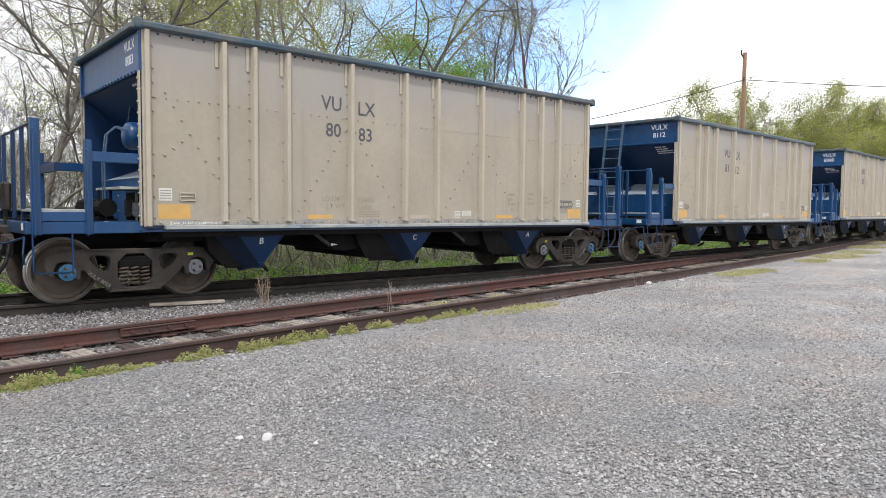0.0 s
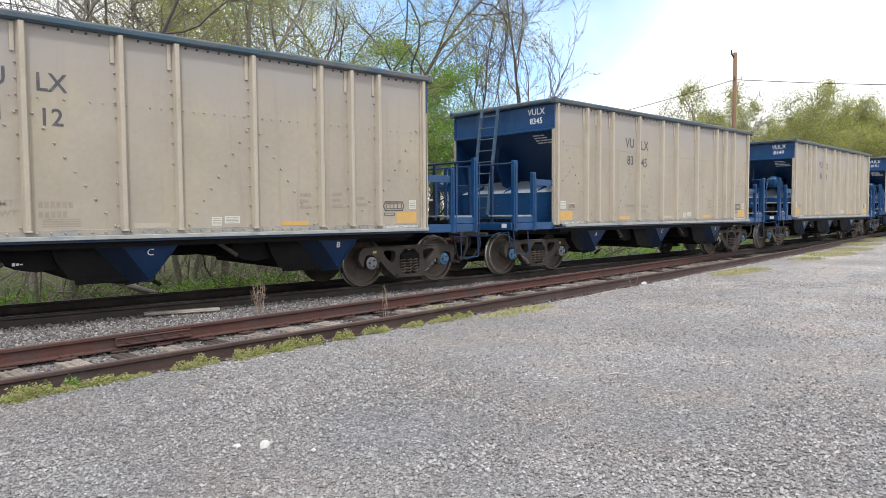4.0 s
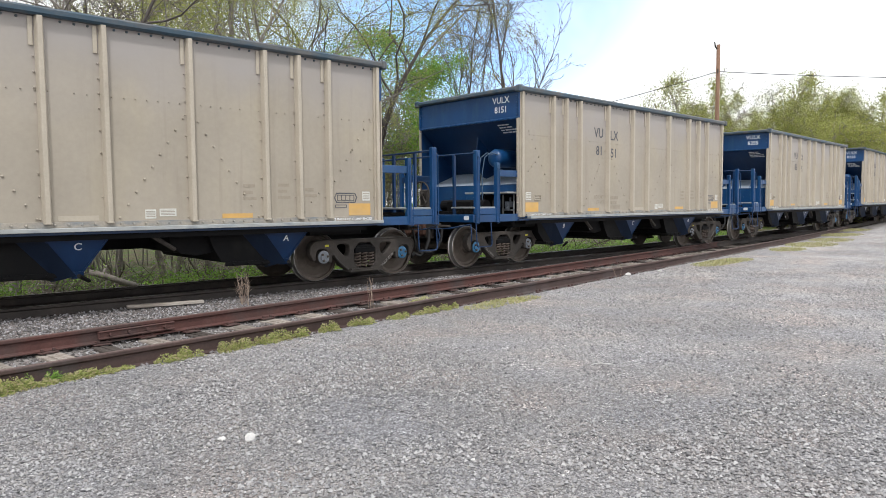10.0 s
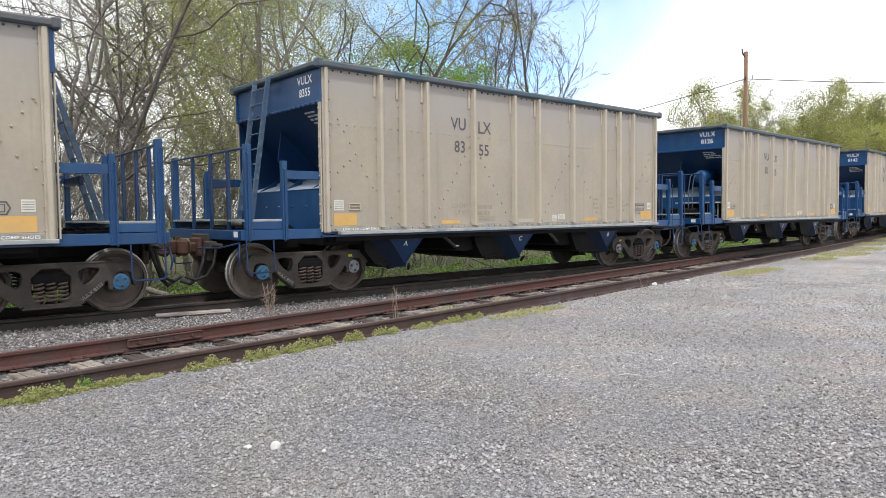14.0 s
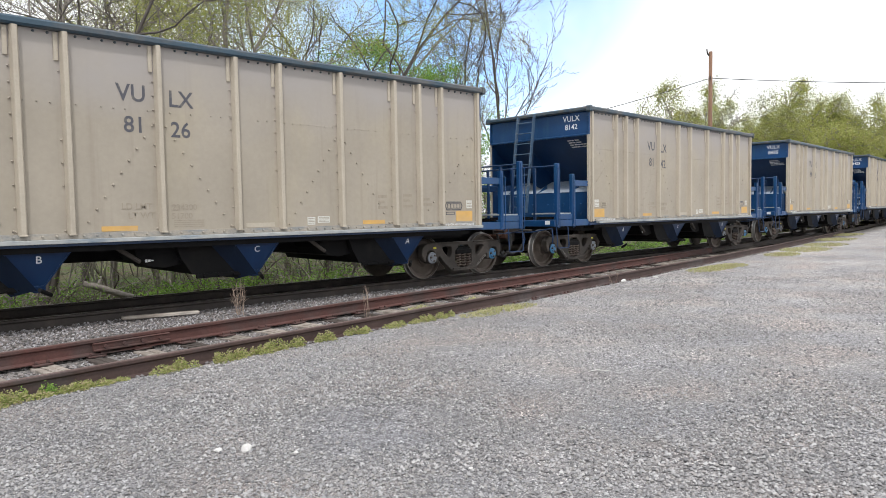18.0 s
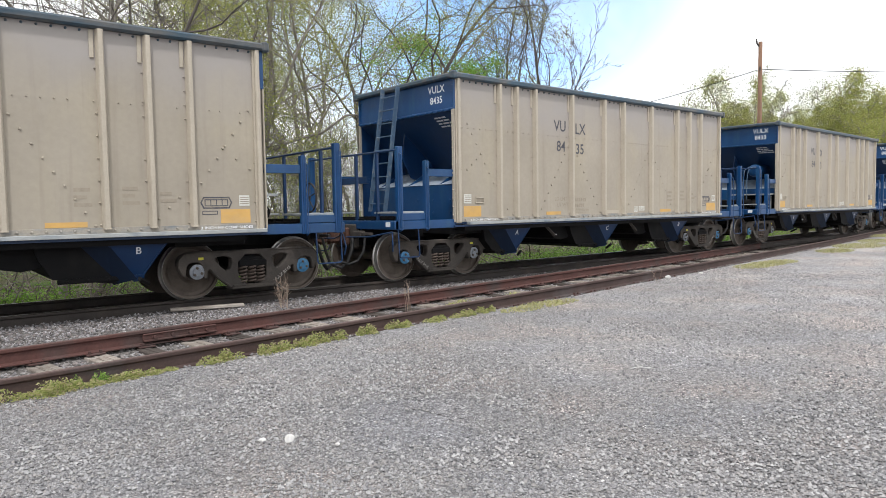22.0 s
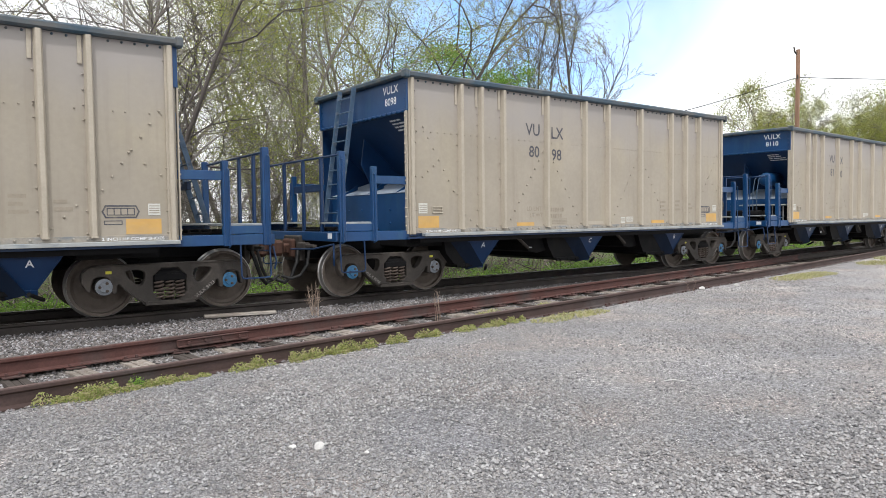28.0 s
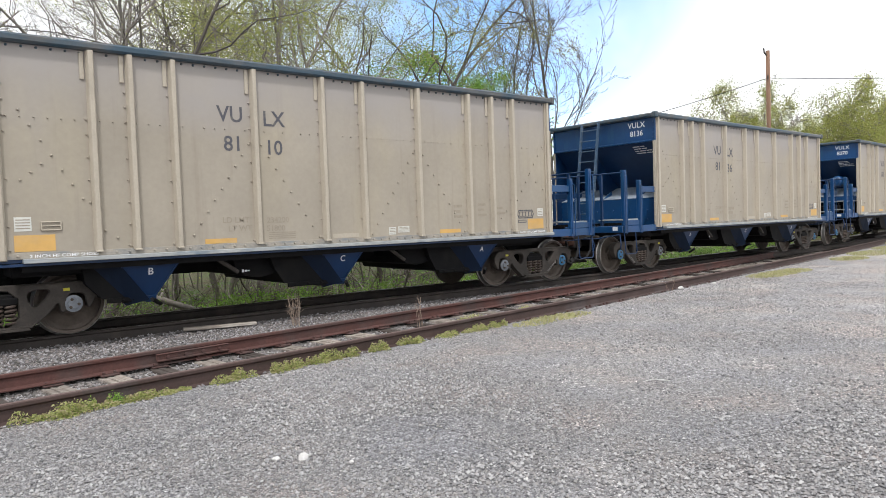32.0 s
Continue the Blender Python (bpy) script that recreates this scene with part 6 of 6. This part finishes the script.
def build_stones():
    rnd = random.Random(8)
    lot = []
    while len(lot) < 150000:
        d = 2.2 + 19 * rnd.random() ** 1.6
        az = rnd.uniform(-44, 46) if rnd.random() < 0.9 else rnd.gauss(0, 55)
        x, y = from_eye(az, d)
        if y > main_y(x) - siding_gap(x) - 1.0 or noise.noise(Vector((x * 0.9, y * 0.9, 7))) + 0.6 * noise.noise(Vector((x * 2.6, y * 2.6, 3))) + rnd.uniform(-.4, .4) < -0.38:
            continue
        if x - 0.55 * y + 0.8 * noise.noise(Vector((x * 1.3, y * 1.3, 9))) > 0.6 and rnd.random() < 0.5:        # worn lane with fewer loose stones
            continue
        lot.append((x, y))
    scatter_stones("gravel_stones", "loose grey crushed stones on the lot", PEBBLE, lot, lambda r: min(0.0042 + 0.0032 * r.expovariate(1), 0.0155), -0.05)
    coarse = []
    while len(coarse) < 16000:
        d = 4.0 + 15 * rnd.random() ** 1.3
        x, y = from_eye(rnd.uniform(-34, 48), d)
        if y > main_y(x) - siding_gap(x) - 1.0 or noise.noise(Vector((x * 0.45, y * 0.45, 11))) + 0.5 * noise.noise(Vector((x * 1.7, y * 1.7, 5))) + rnd.uniform(-.15, .15) < 0.10:
            continue
        coarse.append((x, y))
    scatter_stones("coarse_gravel", "larger dark grey stones lying in patches on the lot", COARSE, coarse, lambda r: r.uniform(0.007, 0.0165), -0.05, 12)
    bed = []
    while len(bed) < 42000:
        x = -1 + 25 * rnd.random() ** 1.5
        d = rnd.uniform(-siding_gap(x) - 0.9, -0.62)
        if abs(d + siding_gap(x)) < 0.8 and rnd.random() < 0.15:
            continue
        if rnd.random() < 0.2:
            d = rnd.choice((-1, 1)) * rnd.uniform(0.9, 2.6)
        bed.append((x, main_y(x) + d))
    scatter_stones("ballast_stones", "coarse grey ballast between the rails", BALLAST, bed, lambda r: r.uniform(0.009, 0.024), 0.1, 6)
    # the few pale stones that stand out on the lot
    for x, y, r in ((1.91, 4.17, 0.045), (1.77, 4.29, 0.028), (2.13, 3.91, 0.02), (12.53, 8.44, 0.07), (13.75, 8.42, 0.06), (2.77, 2.94, 0.018), (3.4, 4.9, 0.018), (5.3, 3.2, 0.016)):
        rr = random.Random(int(x * 100))
        bm = bmesh.new()
        bmesh.ops.create_icosphere(bm, subdivisions=2, radius=r)
        cuts = [Vector((rr.gauss(0, 1), rr.gauss(0, 1), rr.gauss(0, 1))).normalized() for _ in range(9)]
        for v in bm.verts:                            # flats knocked off a lump
            for n_ in cuts:
                d_ = v.co.dot(n_) - r * 0.68
                if d_ > 0:
                    v.co -= n_ * d_
            v.co.z *= 0.8
        me = bpy.data.meshes.new("stone")
        bm.to_mesh(me)
        bm.free()
        me.materials.append(WHITE_STONE)
        ob = new("stone", me)
        ob.matrix_basis = pose(x, y, ground_z(x, y) + r * 0.35, 0, 0, rr.uniform(0, 90))
        tagged(ob, "pale chalky stone lying on the gravel", "stone", "pale stones on the lot")
    s = Shape()
    s.box(-0.55, 0.55, -0.06, 0.06, 0, 0.05, 0.01)
    ob = new("plank", s.mesh("plank", TIE))
    ob.matrix_basis = pose(3.57, 10.62, ground_z(3.57, 10.62) + 0.03, 0, 0, -12)
    tagged(ob, "pale weathered board lying on the ballast", "board")
    s = Shape()
    s.tube([(-0.11, 0, 0.012), (-0.02, 0.015, 0.02), (0.06, -0.01, 0.014), (0.12, -0.03, 0.008)], [0.004, 0.006, 0.005, 0.003], 6)
    ob = new("twig", s.mesh("twig", WHITE_STONE))
    ob.matrix_basis = pose(5.38, 3.90, ground_z(5.38, 3.9), 0, 0, -30)
    tagged(ob, "bleached twig on the gravel", "twig")


build_stones()


def grass_clump(x, y, w, h, n, mt, seed, label, wide=1.0, blade=0.006):
    rnd = random.Random(seed)
    s = Shape()
    for i in range(n):
        a, r = rnd.uniform(0, 6.28), w * math.sqrt(rnd.random())
        bx, by = r * math.cos(a) * wide, r * math.sin(a)
        hh = h * rnd.uniform(0.45, 1.1) * (1 - 0.5 * r / w)
        la, ll = rnd.uniform(0, 6.28), rnd.uniform(0.3, 1.4) * hh
        dx, dy = math.cos(la), math.sin(la)
        px, py = -dy * blade, dx * blade
        m_ = (bx + dx * ll * .35, by + dy * ll * .35, hh * 0.6)
        t_ = (bx + dx * ll, by + dy * ll, hh)
        s.add([(bx - px, by - py, -0.02), (bx + px, by + py, -0.02), (m_[0] + px, m_[1] + py, m_[2]), (m_[0] - px, m_[1] - py, m_[2]), t_], [(0, 1, 2, 3), (3, 2, 4)])
    ob = new("grass_clump", raw_mesh(s, "grass_clump", mt))
    ob.matrix_basis = pose(x, y, ground_z(x, y), 0, 0, 8)
    tagged(ob, label, "grass", "grass clumps along the siding", "stuff")
    return ob


def leafy_clump(x, y, w, h, n, seed, label="low yellow-green leafy weeds beside the rusty rail", wide=1.5, mt=None, size=0.011):
    """Mat of small weeds: short stems with tiny leaves, highest in a few tufts."""
    rnd = random.Random(seed)
    s = Shape()
    tufts = [(rnd.uniform(-.9, .9) * w * wide, rnd.uniform(-.5, .5) * w, rnd.uniform(0.3, 1.15), rnd.uniform(0.35, 0.9)) for _ in range(7)]
    for i in range(n):
        tx, ty, th, tr = rnd.choice(tufts)
        a, r = rnd.uniform(0, 6.28), w * tr * math.sqrt(rnd.random())
        bx, by = tx + r * math.cos(a), ty + r * math.sin(a)
        top = h * th * max(0.2, 1 - (r / (w * tr)) ** 3)
        leaf_cards(s, rnd, [Vector((bx, by, top * rnd.uniform(0.25, 1.0)))], 1, size, 0.004)
    ob = new("weed_clump", raw_mesh(s, "weed_clump", mt or CLOVER))
    ob.matrix_basis = pose(x, y, ground_z(x, y), 0, 0, 8)
    tagged(ob, label, "weed", "weed clumps along the siding", "stuff")
    return ob


def build_weeds():
    spots = [(0.66, 6.6, .16, .11), (0.86, 6.6, .13, .10), (1.14, 6.6, .10, .07), (1.36, 6.6, .14, .05), (1.58, 6.6, .13, .06), (1.78, 6.6, .11, .05), (2.28, 6.7, .11, .08), (2.42, 6.75, .11, .10),
             (2.88, 6.75, .12, .09), (3.02, 6.75, .10, .10), (3.28, 6.8, .11, .09), (3.56, 6.95, .12, .10), (3.74, 6.95, .11, .09), (4.17, 7.0, .12, .11), (4.74, 7.1, .10, .08), (4.88, 7.1, .08, .07),
             (5.36, 7.15, .12, .08), (5.95, 7.3, .13, .07), (6.32, 7.4, .11, .07), (6.52, 7.4, .11, .06)]
    for i, (x, y, w, h) in enumerate(spots):          # slid along the sight line to the near side of the rail
        k = (main_y(x) - siding_gap(x) - GAUGE - 0.08 - 0.5 * w) / y
        x, y = x * k, y * k
        leafy_clump(x, y - 0.03, w * 0.92, h * 1.35, int(6000 * w), 40 + i, size=0.014)
    for i, (x, y, w, h) in enumerate(((7.15, 7.35, .22, .05), (7.7, 7.48, .26, .06), (8.2, 7.55, .24, .05), (16.2, 8.5, .40, .07), (17.0, 8.6, .42, .06), (17.8, 8.65, .40, .07), (22.8, 9.35, .5, .10), (25.8, 9.75, .8, .09), (29.0, 10.25, 0.75, .09), (33, 11.25, 0.8, .09), (38, 12.6, 0.9, .09))):
        grass_clump(x, y, w, h, int(1500 * w), DRY_GRASS, 70 + i, "pale dry grass at the edge of the gravel", 2.0, 0.007)
    for i, (x, y) in enumerate(((7.0, 8.75), (7.3, 8.9), (3.0, 7.75), (8.6, 9.0))):
        grass_clump(x, y, 0.14, 0.12, 110, DRY_GRASS, 95 + i, "withered tuft between the rails", 1.3)
    for x, w, h in ((1.08, 0.045, 0.13), (1.30, 0.06, 0.17)):     # upright green sprigs
        y = main_y(x) - siding_gap(x) - GAUGE - 0.13
        leafy_clump(x, y, w, h, 170, int(x * 90), "small upright green weed by the rail", 1.0, LEAF_BRIGHT, 0.013)
    for x, y, n, h in ((5.97, 8.62, 5, 0.56), (4.55, 9.98, 14, 0.62), (11.6, 8.05, 2, 0.34)):
        rnd = random.Random(int(x * 10))
        s = Shape()
        for k in range(n):
            a = rnd.uniform(0, 6.28)
            l_ = rnd.uniform(0.02, 0.13)
            hh = h * rnd.uniform(0.6, 1.0)
            p0 = Vector((rnd.gauss(0, .03), rnd.gauss(0, .03), -0.02))
            s.tube([p0, p0 + Vector((math.cos(a) * l_ * .4, math.sin(a) * l_ * .4, hh * .5)), p0 + Vector((math.cos(a) * l_, math.sin(a) * l_, hh))], [0.0038, 0.0032, 0.002], 4)
            for j in range(3):
                q = p0 + Vector((math.cos(a) * l_ * .7, math.sin(a) * l_ * .7, hh * rnd.uniform(.5, .95)))
                s.tube([q, q + Vector((rnd.gauss(0, .03), rnd.gauss(0, .03), 0.05))], [0.003, 0.002], 3)
        ob = new("dry_weed", raw_mesh(s, "dry_weed", DRY))
        ob.matrix_basis = pose(x, y, ground_z(x, y))
        tagged(ob, "dry brown weed stalks standing by the rail", "weed", "weeds along the rails")


build_weeds()


def build_joint():
    """Bolted joint bar on the siding's far rail."""
    x = 2.52
    y = main_y(x) - siding_gap(x) + GAUGE
    s = Shape()
    s.box(-0.46, 0.46, -0.062, -0.018, -0.135, -0.045, 0.012)
    s.box(-0.46, 0.46, -0.085, -0.055, -0.14, -0.115, 0.008)
    s.box(-0.46, 0.46, -0.075, -0.04, -0.06, -0.042, 0.006)
    bar = part("joint_bar", s, RUST_RAIL, siding_track, "rusty bolted joint bar", at=pose(x, y, RAIL + rise(x), 0, 0, heading(x, True)))
    for k in range(4):
        b = Shape()
        b.lathe([(0.022, -0.10), (0.022, -0.06)], (-0.33 + 0.22 * k, 0, -0.09), 6)
        part("bolt", b, RUST_RAIL, bar)


build_joint()
build_ties()


# ---- what moves ----
def motions():
    """The train rolls by from right to left; its wheels turn with it."""
    step = 0.457 * radians(62)
    s0, s1 = train_s(0.0), train_s(32.0)
    ticks, t = [0.0], 0.0
    while t < 32.0:                                   # times at which a wheel has turned by one step
        v = max((train_s(t) - train_s(min(t + 0.05, 32.0))) / 0.05, 4.0)
        t = min(t + step / v, 32.0)
        ticks.append(t)
    ticks = sorted({round(t * FPS) / FPS for t in ticks})
    for i, (car, kind) in enumerate(TRAIN):
        rows = []
        for k in range(65):
            t = k / 2
            u = train_s(t) + (i - 1) * PITCH + SLACK[i] + BODY / 2
            rows.append((t, pose(u, main_y(u), RAIL + rise(u), 0, 0, heading(u))))
        walk(car, rows)
        for w in [o for o in car.children_recursive if o.name.startswith("wheelset")]:
            home = w.matrix_basis.translation.copy()
            walk(w, [(t, Matrix.Translation(home) @ pose(0, 0, 0, 0, math.degrees((train_s(t) - s0) / 0.457), 0)) for t in ticks])


motions()
